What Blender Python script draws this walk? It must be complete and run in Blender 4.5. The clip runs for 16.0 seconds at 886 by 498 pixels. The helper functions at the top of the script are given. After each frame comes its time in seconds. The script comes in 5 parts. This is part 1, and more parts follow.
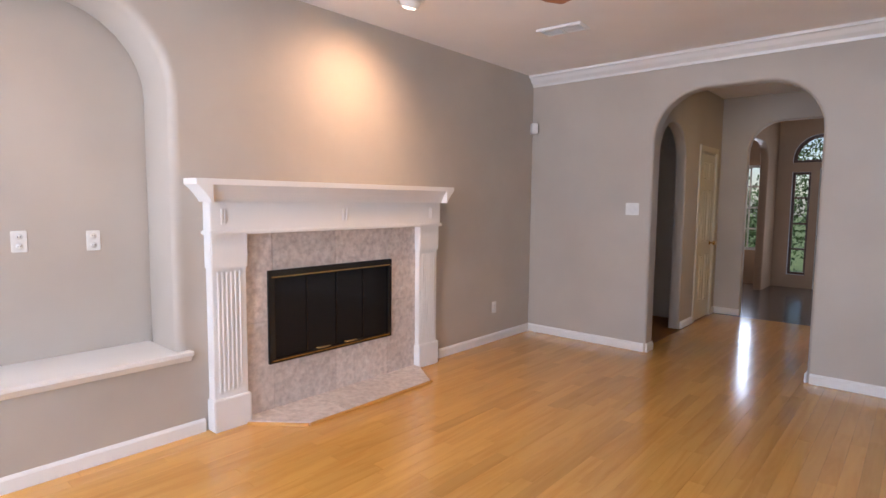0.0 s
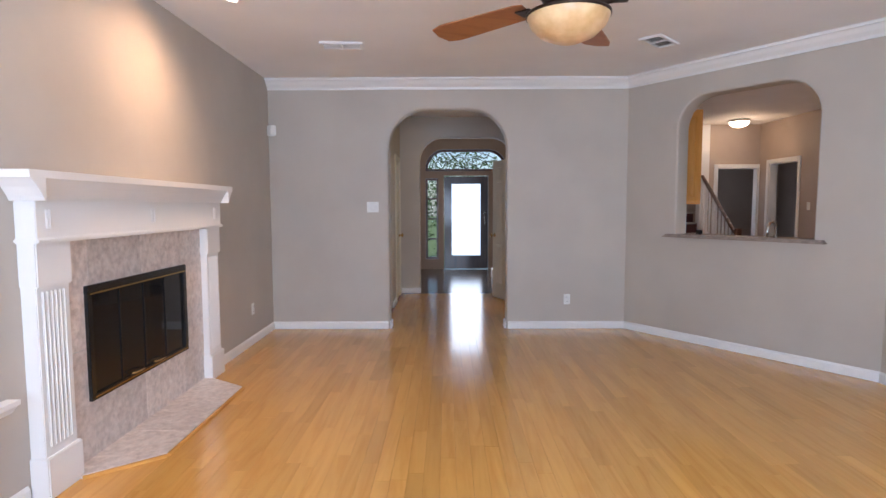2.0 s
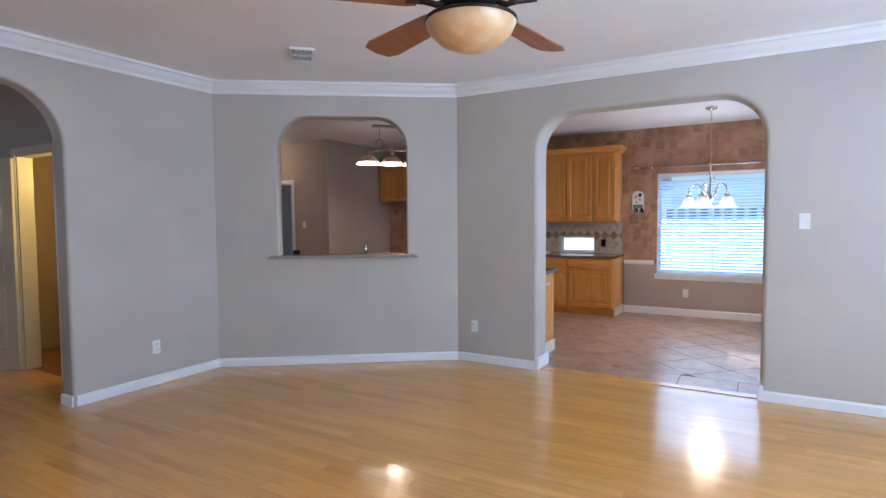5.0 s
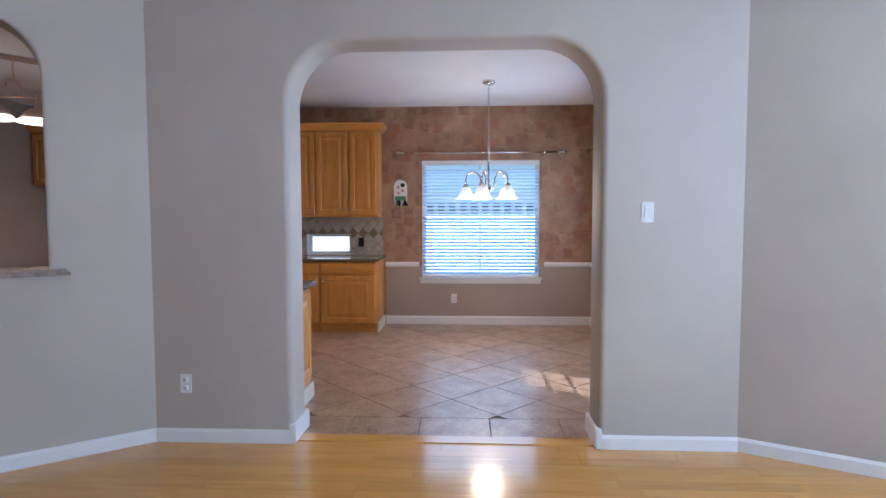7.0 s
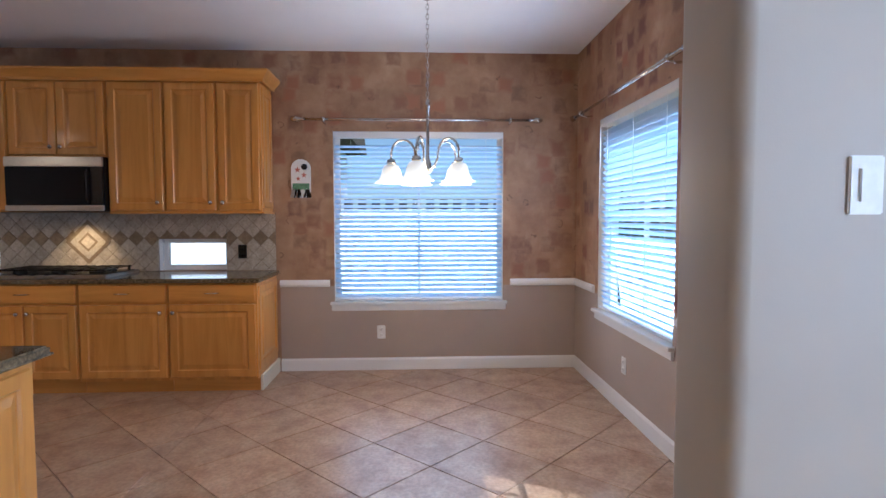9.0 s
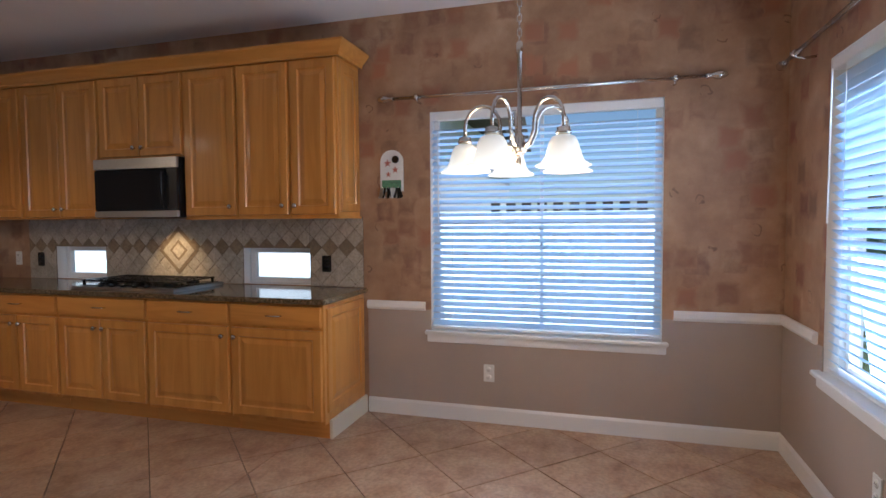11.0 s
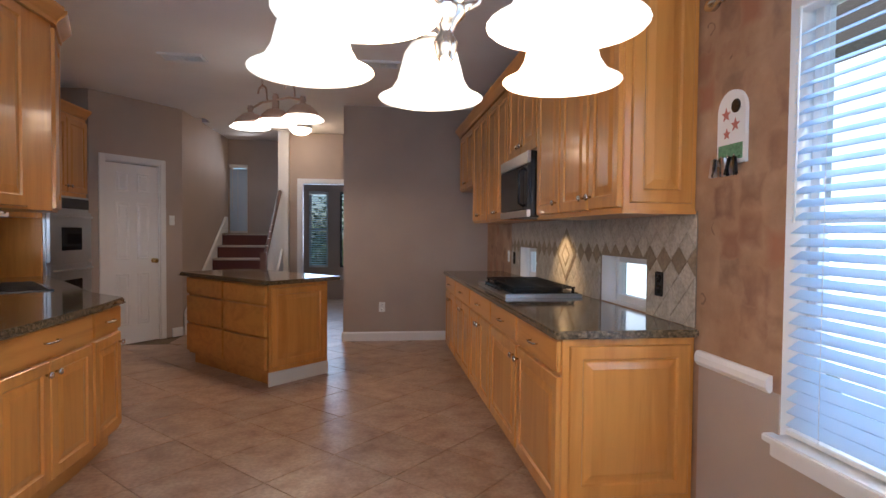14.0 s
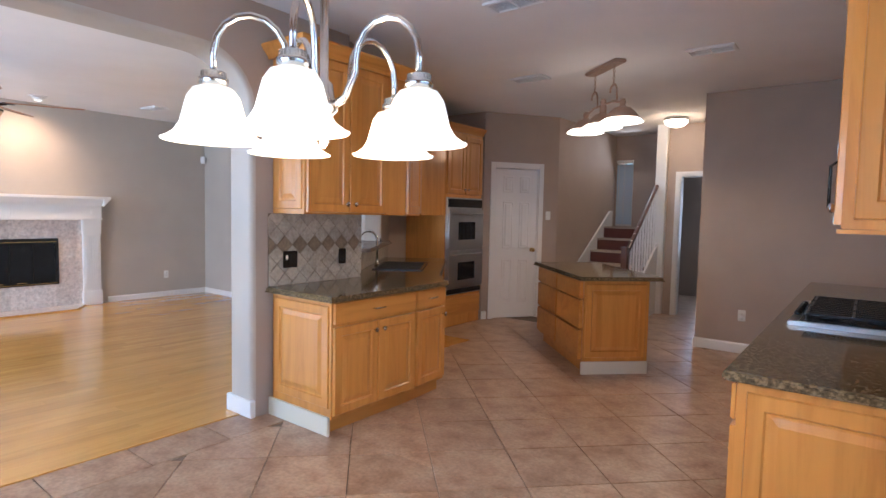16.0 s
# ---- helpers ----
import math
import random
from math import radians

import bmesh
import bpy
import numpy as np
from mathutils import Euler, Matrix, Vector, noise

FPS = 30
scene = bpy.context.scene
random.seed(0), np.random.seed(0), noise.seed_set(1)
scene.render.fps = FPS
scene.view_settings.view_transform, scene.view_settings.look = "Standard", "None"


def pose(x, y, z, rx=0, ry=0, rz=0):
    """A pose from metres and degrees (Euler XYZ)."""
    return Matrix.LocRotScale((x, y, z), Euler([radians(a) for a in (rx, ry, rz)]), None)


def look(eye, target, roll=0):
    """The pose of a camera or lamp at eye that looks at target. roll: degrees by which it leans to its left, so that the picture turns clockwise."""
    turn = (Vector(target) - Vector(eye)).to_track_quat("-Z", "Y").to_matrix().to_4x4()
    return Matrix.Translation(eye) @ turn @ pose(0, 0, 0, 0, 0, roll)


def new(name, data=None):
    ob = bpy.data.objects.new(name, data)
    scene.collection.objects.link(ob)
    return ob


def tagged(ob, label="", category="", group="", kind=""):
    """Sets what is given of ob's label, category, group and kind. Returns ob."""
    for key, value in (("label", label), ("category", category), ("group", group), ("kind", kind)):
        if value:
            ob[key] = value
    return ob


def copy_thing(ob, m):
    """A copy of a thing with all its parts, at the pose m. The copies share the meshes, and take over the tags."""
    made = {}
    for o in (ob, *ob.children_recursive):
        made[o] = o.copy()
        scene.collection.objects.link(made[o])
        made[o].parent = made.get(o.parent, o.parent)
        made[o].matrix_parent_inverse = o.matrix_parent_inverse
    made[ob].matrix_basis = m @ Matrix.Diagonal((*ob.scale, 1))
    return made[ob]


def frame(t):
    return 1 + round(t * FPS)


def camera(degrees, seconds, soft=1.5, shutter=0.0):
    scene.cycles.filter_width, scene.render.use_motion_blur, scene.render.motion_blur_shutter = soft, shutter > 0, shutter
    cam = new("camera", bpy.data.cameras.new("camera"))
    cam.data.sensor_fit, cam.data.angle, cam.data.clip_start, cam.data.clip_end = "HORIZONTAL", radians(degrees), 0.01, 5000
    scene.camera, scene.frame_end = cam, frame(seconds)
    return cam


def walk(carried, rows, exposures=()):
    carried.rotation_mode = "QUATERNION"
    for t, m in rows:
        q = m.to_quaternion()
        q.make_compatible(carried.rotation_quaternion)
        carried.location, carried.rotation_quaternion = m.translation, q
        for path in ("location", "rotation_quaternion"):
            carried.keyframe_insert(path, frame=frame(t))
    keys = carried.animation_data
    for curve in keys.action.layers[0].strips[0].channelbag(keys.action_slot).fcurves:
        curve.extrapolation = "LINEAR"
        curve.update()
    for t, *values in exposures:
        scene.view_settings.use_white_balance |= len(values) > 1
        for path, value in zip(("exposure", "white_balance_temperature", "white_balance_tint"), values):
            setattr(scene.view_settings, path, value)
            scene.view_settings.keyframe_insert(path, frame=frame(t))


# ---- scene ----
cam = camera(77.7, 16.0)
# seconds, eye, point looked at, roll
PATH = [
    (0, (0.015, 0.078, 1.423), (-1.296, 1.577, 1.247), 0.6),
    (0.5, (-0.195, -0.326, 1.354), (-1.201, 1.396, 1.209), -0.2),
    (1, (-0.514, -0.607, 1.384), (-1.219, 1.258, 1.233), -0.4),
    (1.5, (-0.883, -0.796, 1.405), (-1.229, 1.167, 1.237), -0.0),
    (2, (-1.272, -0.859, 1.37), (-1.287, 1.135, 1.214), -0.2),
    (2.5, (-1.697, -0.766, 1.39), (-1.351, 1.196, 1.225), -0.1),
    (3, (-1.986, -0.482, 1.345), (-1.213, 1.357, 1.195), -0.4),
    (3.5, (-2.35, -0.21, 1.39), (-1.267, 1.463, 1.228), -0.3),
    (4, (-2.612, 0.105, 1.383), (-1.27, 1.583, 1.254), -0.3),
    (4.2, (-2.659, 0.219, 1.403), (-1.236, 1.62, 1.289), -0.4),
    (4.5, (-2.761, 0.394, 1.459), (-1.225, 1.669, 1.343), -0.2),
    (5, (-2.789, 0.674, 1.415), (-1.061, 1.675, 1.31), -0.4),
    (5.2, (-2.702, 0.769, 1.42), (-0.918, 1.666, 1.316), -0.6),
    (7.3, (-0.835, 1.495, 1.35), (1.164, 1.5, 1.238), 0.0),
    (7.5, (-0.632, 1.531, 1.344), (1.365, 1.49, 1.235), 0.0),
    (8, (-0.063, 1.548, 1.34), (1.932, 1.453, 1.228), -0.1),
    (8.2, (0.178, 1.51, 1.325), (2.172, 1.412, 1.213), -0.1),
    (10.3, (1.918, 1.076, 1.325), (3.916, 1.096, 1.225), -0.2),
    (10.5, (2.012, 1.074, 1.314), (4.007, 1.186, 1.219), -0.3),
    (11, (2.254, 0.878, 1.339), (4.171, 1.441, 1.24), -0.4),
    (11.5, (2.506, 0.899, 1.359), (4.227, 1.913, 1.265), -0.5),
    (12, (2.801, 0.789, 1.324), (4.233, 2.183, 1.247), -0.1),
    (12.5, (3.1, 0.595, 1.317), (4.23, 2.244, 1.253), 0.3),
    (13, (3.464, 0.464, 1.285), (4.299, 2.281, 1.228), 0.55),
    (13.5, (3.909, 0.339, 1.272), (4.463, 2.26, 1.221), 0.7),
    (14, (4.433, 0.324, 1.277), (4.685, 2.307, 1.219), 0.5),
    (14.5, (4.902, 0.392, 1.29), (4.718, 2.382, 1.228), 0.6),
    (15, (5.194, 0.436, 1.287), (4.586, 2.34, 1.227), 0.7),
    (15.5, (5.452, 0.458, 1.336), (4.44, 2.182, 1.268), 1.0),
    (16, (5.54, 0.386, 1.404), (4.32, 1.966, 1.274), 1.2),
]
walk(cam, [(t, look(eye, aim, roll)) for t, eye, aim, roll in PATH], [(0.0, -0.12, 6200, 20), (1.5, -0.1, 5950, 17), (3.0, 0.0, 5550, 14), (4.0, 0.08, 5450, 13), (5.0, -0.15, 5150, 11), (7.5, -0.36, 5050, 11), (10.5, -0.46, 5300, 11), (11.0, -0.6, 5400, 11), (12.5, -0.04, 5800, 13), (14.0, -0.14, 5450, 12), (15.5, 0.08, 5350, 11), (16.0, 0.18, 5300, 11)])

# ---- light ----
SUN_DIR = Vector((0.281, 0.499, -0.819)).normalized()  # the way the sunlight travels
world = bpy.data.worlds.new("sky")
scene.world = world
world.use_nodes = True
wn = world.node_tree.nodes
sky = wn.new("ShaderNodeTexSky")
sky.sky_type, sky.sun_disc = "NISHITA", False
sky.sun_elevation, sky.sun_rotation = radians(55), radians(209.4)
wn["Background"].inputs[1].default_value = 0.15
world.node_tree.links.new(sky.outputs[0], wn["Background"].inputs[0])


def lamp(name, kind, at, watts, colour, aim=None, size=0.1, size_y=0.0, spot=60, blend=0.6):
    data = bpy.data.lights.new(name, kind)
    data.energy, data.color = watts, colour
    if kind == "AREA":
        data.shape, data.size, data.size_y = "RECTANGLE", size, size_y or size
    elif kind == "SUN":
        data.angle = radians(0.5)
    else:
        data.shadow_soft_size = size
        if kind == "SPOT":
            data.spot_size, data.spot_blend = radians(spot), blend
    ob = new(name, data)
    ob.matrix_world = look(at, aim) if aim else pose(*at)
    return ob


DAY, WARM = (0.71, 0.845, 1.0), (1.0, 0.66, 0.36)
lamp("sun", "SUN", (0, -20, 20), 5.0, (1.0, 0.95, 0.86), aim=tuple(Vector((0, -20, 20)) + SUN_DIR))
for x, watts in ((-2.45, 62), (-0.95, 106), (0.55, 36)):
    lamp("living_window_sky", "AREA", (x, -2.22, 1.35), watts, DAY, aim=(x + 0.2, 0, 2.45), size=1.15, size_y=1.6)
lamp("south_window_sky", "AREA", (4.55, -0.2, 1.3), 36, DAY, aim=(4.55, 3, 0.9), size=1.2, size_y=1.4)
lamp("east_window_sky", "AREA", (5.92, 1.27, 1.3), 24, DAY, aim=(3, 1.27, 0.9), size=1.4, size_y=1.4)
lamp("back_door_sky", "AREA", (2.9, -0.22, 1.2), 10, DAY, aim=(2.9, 3, 0.9), size=0.6, size_y=1.6)
lamp("front_door_sky", "AREA", (-0.86, 11.04, 1.1), 8, (0.9, 0.95, 1.0), aim=(-0.86, 5, 1.0), size=0.7, size_y=1.5)
lamp("chandelier_light", "POINT", (4.548, 1.218, 1.48), 35, (1.0, 0.70, 0.41), size=0.14)
lamp("pendant_light", "SPOT", (3.6, 5.20, 2.16), 38, WARM, aim=(3.6, 5.20, 0.0), size=0.1, spot=168, blend=0.3)
lamp("hall_light", "POINT", (3.43, 8.1, 2.45), 9, WARM, size=0.1)
lamp("downlight", "SPOT", (-2.66, 2.76, 2.67), 82, (1.0, 0.62, 0.34), aim=(-3.0, 2.65, 1.7), size=0.09, spot=150, blend=1.0)
lamp("downlight", "SPOT", (-2.66, 0.45, 2.67), 20, (1.0, 0.60, 0.32), aim=(-3.0, 0.45, 1.6), size=0.05, spot=150, blend=1.0)
lamp("cooktop_light", "SPOT", (5.55, 4.06, 1.37), 18, (1.0, 0.66, 0.30), aim=(5.75, 4.06, 0.9), size=0.03, spot=95, blend=0.9)
lamp("bath_light", "POINT", (0.15, 6.1, 1.9), 26, (1.0, 0.62, 0.15), size=0.08)
lamp("study_window_sky", "AREA", (3.55, 10.95, 1.4), 12, DAY, aim=(3.55, 8, 1.2), size=0.8, size_y=1.3)
lamp("dining_window_sky", "AREA", (-2.5, 10.95, 1.4), 25, DAY, aim=(-2.5, 8, 1.2), size=0.8, size_y=1.3)
# warm fill lamp added above the landing to lift the dark stairwell
lamp("stair_fill", "AREA", (2.5, 9.2, 2.6), 3, (1.0, 0.9, 0.8), aim=(2.5, 7, 1.2), size=0.3, size_y=1.0)


# ---- materials ----
def material(name, rough=0.6, metal=0.0):
    m = bpy.data.materials.new(name)
    m.use_nodes = True
    b = m.node_tree.nodes["Principled BSDF"]
    b.inputs["Roughness"].default_value, b.inputs["Metallic"].default_value = rough, metal
    return m, m.node_tree, b


def node(tree, kind, **values):
    n = tree.nodes.new(kind)
    for k, v in values.items():
        n.inputs[k.replace("_", " ")].default_value = v
    return n


def coords(tree, scale=(1, 1, 1), turn=(0, 0, 0), obj=False):
    tc = tree.nodes.new("ShaderNodeTexCoord")
    mp = node(tree, "ShaderNodeMapping", Scale=scale, Rotation=turn)
    if obj:
        tree.links.new(tc.outputs["Object"], mp.inputs[0])
    else:
        geo = tree.nodes.new("ShaderNodeNewGeometry")
        tree.links.new(geo.outputs["Position"], mp.inputs[0])
    return mp.outputs[0]


def ramp(tree, source, stops):
    r = tree.nodes.new("ShaderNodeValToRGB")
    while len(r.color_ramp.elements) < len(stops):
        r.color_ramp.elements.new(0.5)
    for e, (p, c) in zip(r.color_ramp.elements, stops):
        e.position, e.color = p, (*c, 1)
    tree.links.new(source, r.inputs[0])
    return r.outputs[0]


def mix(tree, a, b, fac=0.5, blend="MIX"):
    n = tree.nodes.new("ShaderNodeMix")
    n.data_type, n.blend_type = "RGBA", blend
    for value, slot in ((fac, 0), (a, 6), (b, 7)):
        if hasattr(value, "is_linked"):
            tree.links.new(value, n.inputs[slot])
        else:
            n.inputs[slot].default_value = value if slot == 0 else (*value, 1)
    return n.outputs[2]


def bump(tree, b, height, strength=0.2, distance=0.002):
    n = node(tree, "ShaderNodeBump", Strength=strength, Distance=distance)
    tree.links.new(height, n.inputs["Height"])
    tree.links.new(n.outputs[0], b.inputs["Normal"])


def noise_tex(tree, where, scale, detail=3, rough=0.5):
    n = node(tree, "ShaderNodeTexNoise", Scale=scale, Detail=detail, Roughness=rough)
    tree.links.new(where, n.inputs["Vector"])
    return n.outputs[0]


def paint(name, colour, rough=0.55, vary=0.06, grain=220, strength=0.12):
    m, t, b = material(name, rough)
    p = coords(t)
    lo, hi = [c * (1 - vary) for c in colour], [min(c * (1 + vary), 1) for c in colour]
    t.links.new(ramp(t, noise_tex(t, p, 1.7, 4), [(0.3, lo), (0.7, hi)]), b.inputs["Base Color"])
    bump(t, b, noise_tex(t, p, grain, 2), strength, 0.0012)
    return m


def wood(name, dark, light, rough=0.35, along="z", grain=1.0, per="island", coat=0.0, spread=0.35):
    m, t, b = material(name, rough)
    s = {"x": (1.2, 14, 14), "y": (14, 1.2, 14), "z": (14, 14, 1.2)}[along]
    p = coords(t, [v * grain for v in s])
    if per == "object":
        info = t.nodes.new("ShaderNodeObjectInfo")
        seed = info.outputs["Random"]
    else:
        info = t.nodes.new("ShaderNodeNewGeometry")
        seed = info.outputs["Random Per Island"]
    sh = node(t, "ShaderNodeVectorMath")
    sc = node(t, "ShaderNodeMath")
    sc.operation = "MULTIPLY"
    sc.inputs[1].default_value = 37.0
    t.links.new(seed, sc.inputs[0])
    t.links.new(p, sh.inputs[0])
    t.links.new(sc.outputs[0], sh.inputs[1])
    n = node(t, "ShaderNodeTexNoise", Scale=1.0, Detail=6, Roughness=0.6, Distortion=1.2)
    t.links.new(sh.outputs[0], n.inputs["Vector"])
    col = ramp(t, n.outputs[0], [(0.28, dark), (0.55, light), (0.8, [c * 1.08 for c in light])])
    tone = ramp(t, seed, [(0.0, (1 - spread * 1.6,) * 3), (0.12, (1 - spread,) * 3), (1.0, (1.0, 1.0, 1.0))])
    t.links.new(mix(t, col, tone, 1.0, "MULTIPLY"), b.inputs["Base Color"])
    bump(t, b, n.outputs[0], 0.06, 0.001)
    b.inputs["Coat Weight"].default_value = coat
    b.inputs["Coat Roughness"].default_value = 0.08
    return m


def plain(name, colour, rough=0.4, metal=0.0, vary=0.05, scale=40):
    m, t, b = material(name, rough, metal)
    n = noise_tex(t, coords(t), scale, 3)
    t.links.new(ramp(t, n, [(0.3, [c * (1 - vary) for c in colour]), (0.7, [min(1, c * (1 + vary)) for c in colour])]), b.inputs["Base Color"])
    return m


def glow(name, colour, strength):
    m, t, b = material(name, 0.4)
    b.inputs["Base Color"].default_value = (0.9, 0.85, 0.75, 1)
    b.inputs["Emission Color"].default_value = (*colour, 1)
    b.inputs["Emission Strength"].default_value = strength
    return m


def stone(name, stops, scale, rough=0.4, fine=90, bumpy=0.1):
    m, t, b = material(name, rough)
    p = coords(t)
    info = t.nodes.new("ShaderNodeObjectInfo")
    col = ramp(t, noise_tex(t, p, scale, 7, 0.65), stops)
    f = noise_tex(t, p, fine, 3)
    col = mix(t, col, ramp(t, f, [(0.35, (0.55, 0.55, 0.55)), (0.6, (1, 1, 1))]), 0.45, "MULTIPLY")
    col = mix(t, col, ramp(t, info.outputs["Random"], [(0.0, (0.82, 0.82, 0.82)), (1.0, (1.0, 1.0, 1.0))]), 1.0, "MULTIPLY")
    t.links.new(col, b.inputs["Base Color"])
    bump(t, b, f, bumpy, 0.001)
    return m


M_WALL = paint("greige_paint", (0.485, 0.437, 0.378))
M_WALL_K = paint("taupe_paint", (0.415, 0.335, 0.275))
M_CEIL = paint("ceiling_paint", (0.86, 0.84, 0.83), 0.8, 0.03, 90, 0.3)
M_TRIM = paint("white_trim_paint", (0.80, 0.79, 0.77), 0.32, 0.03, 60, 0.04)
M_CREAM = paint("cream_door_paint", (0.70, 0.66, 0.54), 0.35, 0.03, 60, 0.04)
M_DARKWALL = paint("shaded_brown_paint", (0.34, 0.265, 0.21))
M_MAPLE = wood("maple_cabinet", (0.54, 0.215, 0.038), (0.68, 0.305, 0.062), 0.3, "z", 0.7, "object", 0.25, 0.14)
M_MAPLE_H = wood("maple_horizontal", (0.54, 0.215, 0.038), (0.68, 0.305, 0.062), 0.3, "y", 0.7, "object", 0.25, 0.14)
M_FLOOR = wood("oak_plank", (0.63, 0.30, 0.064), (0.73, 0.385, 0.092), 0.19, "y", 0.9, "object", 0.4, 0.13)
M_FLOOR_J = wood("oak_plank_joined", (0.63, 0.30, 0.064), (0.73, 0.385, 0.092), 0.19, "y", 0.9, "island", 0.4, 0.13)
M_DARKWOOD = wood("mahogany", (0.06, 0.018, 0.010), (0.13, 0.045, 0.022), 0.3, "z", 1.0, "object", 0.3)
M_BLADE = wood("walnut_blade", (0.30, 0.105, 0.035), (0.44, 0.175, 0.06), 0.35, "x", 1.0, "object")
M_SUB = plain("dark_joint", (0.26, 0.12, 0.035), 0.8)
M_GROUT = plain("grout", (0.22, 0.17, 0.125), 0.9, 0, 0.15)
M_TILE = stone("floor_tile", [(0.3, (0.36, 0.20, 0.115)), (0.5, (0.53, 0.345, 0.22)), (0.7, (0.65, 0.475, 0.33))], 5.5, 0.3, 45)
M_FOYER = stone("foyer_slate", [(0.3, (0.10, 0.075, 0.06)), (0.55, (0.17, 0.12, 0.09)), (0.75, (0.22, 0.17, 0.13))], 3.0, 0.18, 45)
M_MARBLE = stone("hearth_marble", [(0.32, (0.62, 0.52, 0.47)), (0.5, (0.74, 0.65, 0.59)), (0.68, (0.84, 0.77, 0.71))], 16, 0.3, 30, 0.04)
M_SILL = stone("taupe_sill_stone", [(0.3, (0.22, 0.17, 0.14)), (0.5, (0.36, 0.29, 0.24)), (0.7, (0.46, 0.38, 0.32))], 26, 0.25, 60, 0.04)
M_GRANITE = stone("granite", [(0.30, (0.035, 0.026, 0.015)), (0.5, (0.16, 0.115, 0.06)), (0.62, (0.34, 0.25, 0.14)), (0.75, (0.11, 0.08, 0.045))], 60, 0.09, 160, 0.02)
M_SPLASH = stone("travertine_tile", [(0.3, (0.42, 0.35, 0.26)), (0.6, (0.58, 0.51, 0.41))], 14, 0.5, 60)
M_SPLASH_D = stone("brown_travertine_tile", [(0.3, (0.22, 0.155, 0.095)), (0.6, (0.32, 0.24, 0.15))], 14, 0.5, 60)
M_STEEL = plain("brushed_steel", (0.55, 0.54, 0.52), 0.28, 1.0, 0.08, 120)
M_NICKEL = plain("satin_nickel", (0.62, 0.60, 0.56), 0.22, 1.0)
M_BRASS = plain("brass", (0.62, 0.44, 0.18), 0.25, 1.0)
M_BRONZE = plain("oil_bronze", (0.045, 0.028, 0.02), 0.4, 0.8)
M_PEWTER = plain("warm_pewter", (0.50, 0.36, 0.28), 0.42, 0.6)
M_BLACK = plain("black_enamel", (0.012, 0.012, 0.012), 0.25)
# sooty firebox black, also painted in for shade inside vents and sink bowls
M_SOOT_HOLLOW = plain("soot_and_hollow_dark", (0.02, 0.018, 0.016), 0.9, 0, 0.4, 12)
M_PLASTIC = plain("white_plastic", (0.78, 0.78, 0.75), 0.35)
M_SHADE, tr, bs = material("lit_frosted_glass", 0.35)
bs.inputs["Base Color"].default_value = (0.85, 0.80, 0.70, 1)
bs.inputs["Emission Color"].default_value = (1.0, 0.88, 0.68, 1)
sx = tr.nodes.new("ShaderNodeSeparateXYZ")
tr.links.new(coords(tr, obj=True), sx.inputs[0])
mr = node(tr, "ShaderNodeMapRange")
for slot, value in zip((1, 2, 3, 4), (-0.005, -0.10, 0.55, 1.5)):
    mr.inputs[slot].default_value = value
tr.links.new(sx.outputs[2], mr.inputs[0])
tr.links.new(mr.outputs[0], bs.inputs["Emission Strength"])
M_LENS = glow("lit_lamp", (1.0, 0.84, 0.62), 5.0)
M_AMBER, tr, bs = material("amber_alabaster", 0.3)
tr.links.new(ramp(tr, noise_tex(tr, coords(tr), 14, 5), [(0.3, (0.60, 0.36, 0.16)), (0.7, (0.80, 0.58, 0.32))]), bs.inputs["Base Color"])
bs.inputs["Subsurface Weight"].default_value = 0.2
M_SLAT, tr, bs = material("blind_slat", 0.4)
bs.inputs["Base Color"].default_value = (0.78, 0.80, 0.80, 1)
bs.inputs["Transmission Weight"].default_value = 0.0
bs.inputs["Subsurface Weight"].default_value = 0.0
tl = tr.nodes.new("ShaderNodeBsdfTranslucent")
# slats are white; the daylight's blue is put into this translucent colour
tl.inputs[0].default_value = (0.38, 0.68, 0.94, 1)
ms = tr.nodes.new("ShaderNodeMixShader")
ms.inputs[0].default_value = 0.4
tr.links.new(bs.outputs[0], ms.inputs[1])
tr.links.new(tl.outputs[0], ms.inputs[2])
tr.links.new(ms.outputs[0], tr.nodes["Material Output"].inputs[0])
M_GLASS, tr, bs = material("window_glass", 0.02)
bs.inputs["Base Color"].default_value = (0.95, 0.98, 0.98, 1)
bs.inputs["Transmission Weight"].default_value = 1.0
bs.inputs["IOR"].default_value = 1.1
M_SMOKE, tr, bs = material("smoked_glass", 0.05)
bs.inputs["Base Color"].default_value = (0.012, 0.012, 0.013, 1)
bs.inputs["IOR"].default_value = 1.35
# emission stands in for daylight behind the front door's frosted pane
M_FROST = glow("glowing_frosted_glass", (0.74, 0.87, 1.0), 1.55)
M_CARPET = plain("dark_red_runner", (0.10, 0.035, 0.03), 0.95, 0, 0.3, 200)
M_STEP = plain("light_carpet", (0.45, 0.38, 0.32), 0.95, 0, 0.2, 200)
M_LEAF = plain("leaf", (0.06, 0.11, 0.03), 0.6, 0, 0.5, 3)
M_GRASS = plain("lawn", (0.09, 0.13, 0.04), 0.9, 0, 0.4, 6)
M_FENCE = wood("cedar_board", (0.09, 0.075, 0.06), (0.15, 0.125, 0.10), 0.8, "z", 0.6, "object")
M_BARK = plain("bark", (0.10, 0.075, 0.05), 0.9, 0, 0.4, 20)

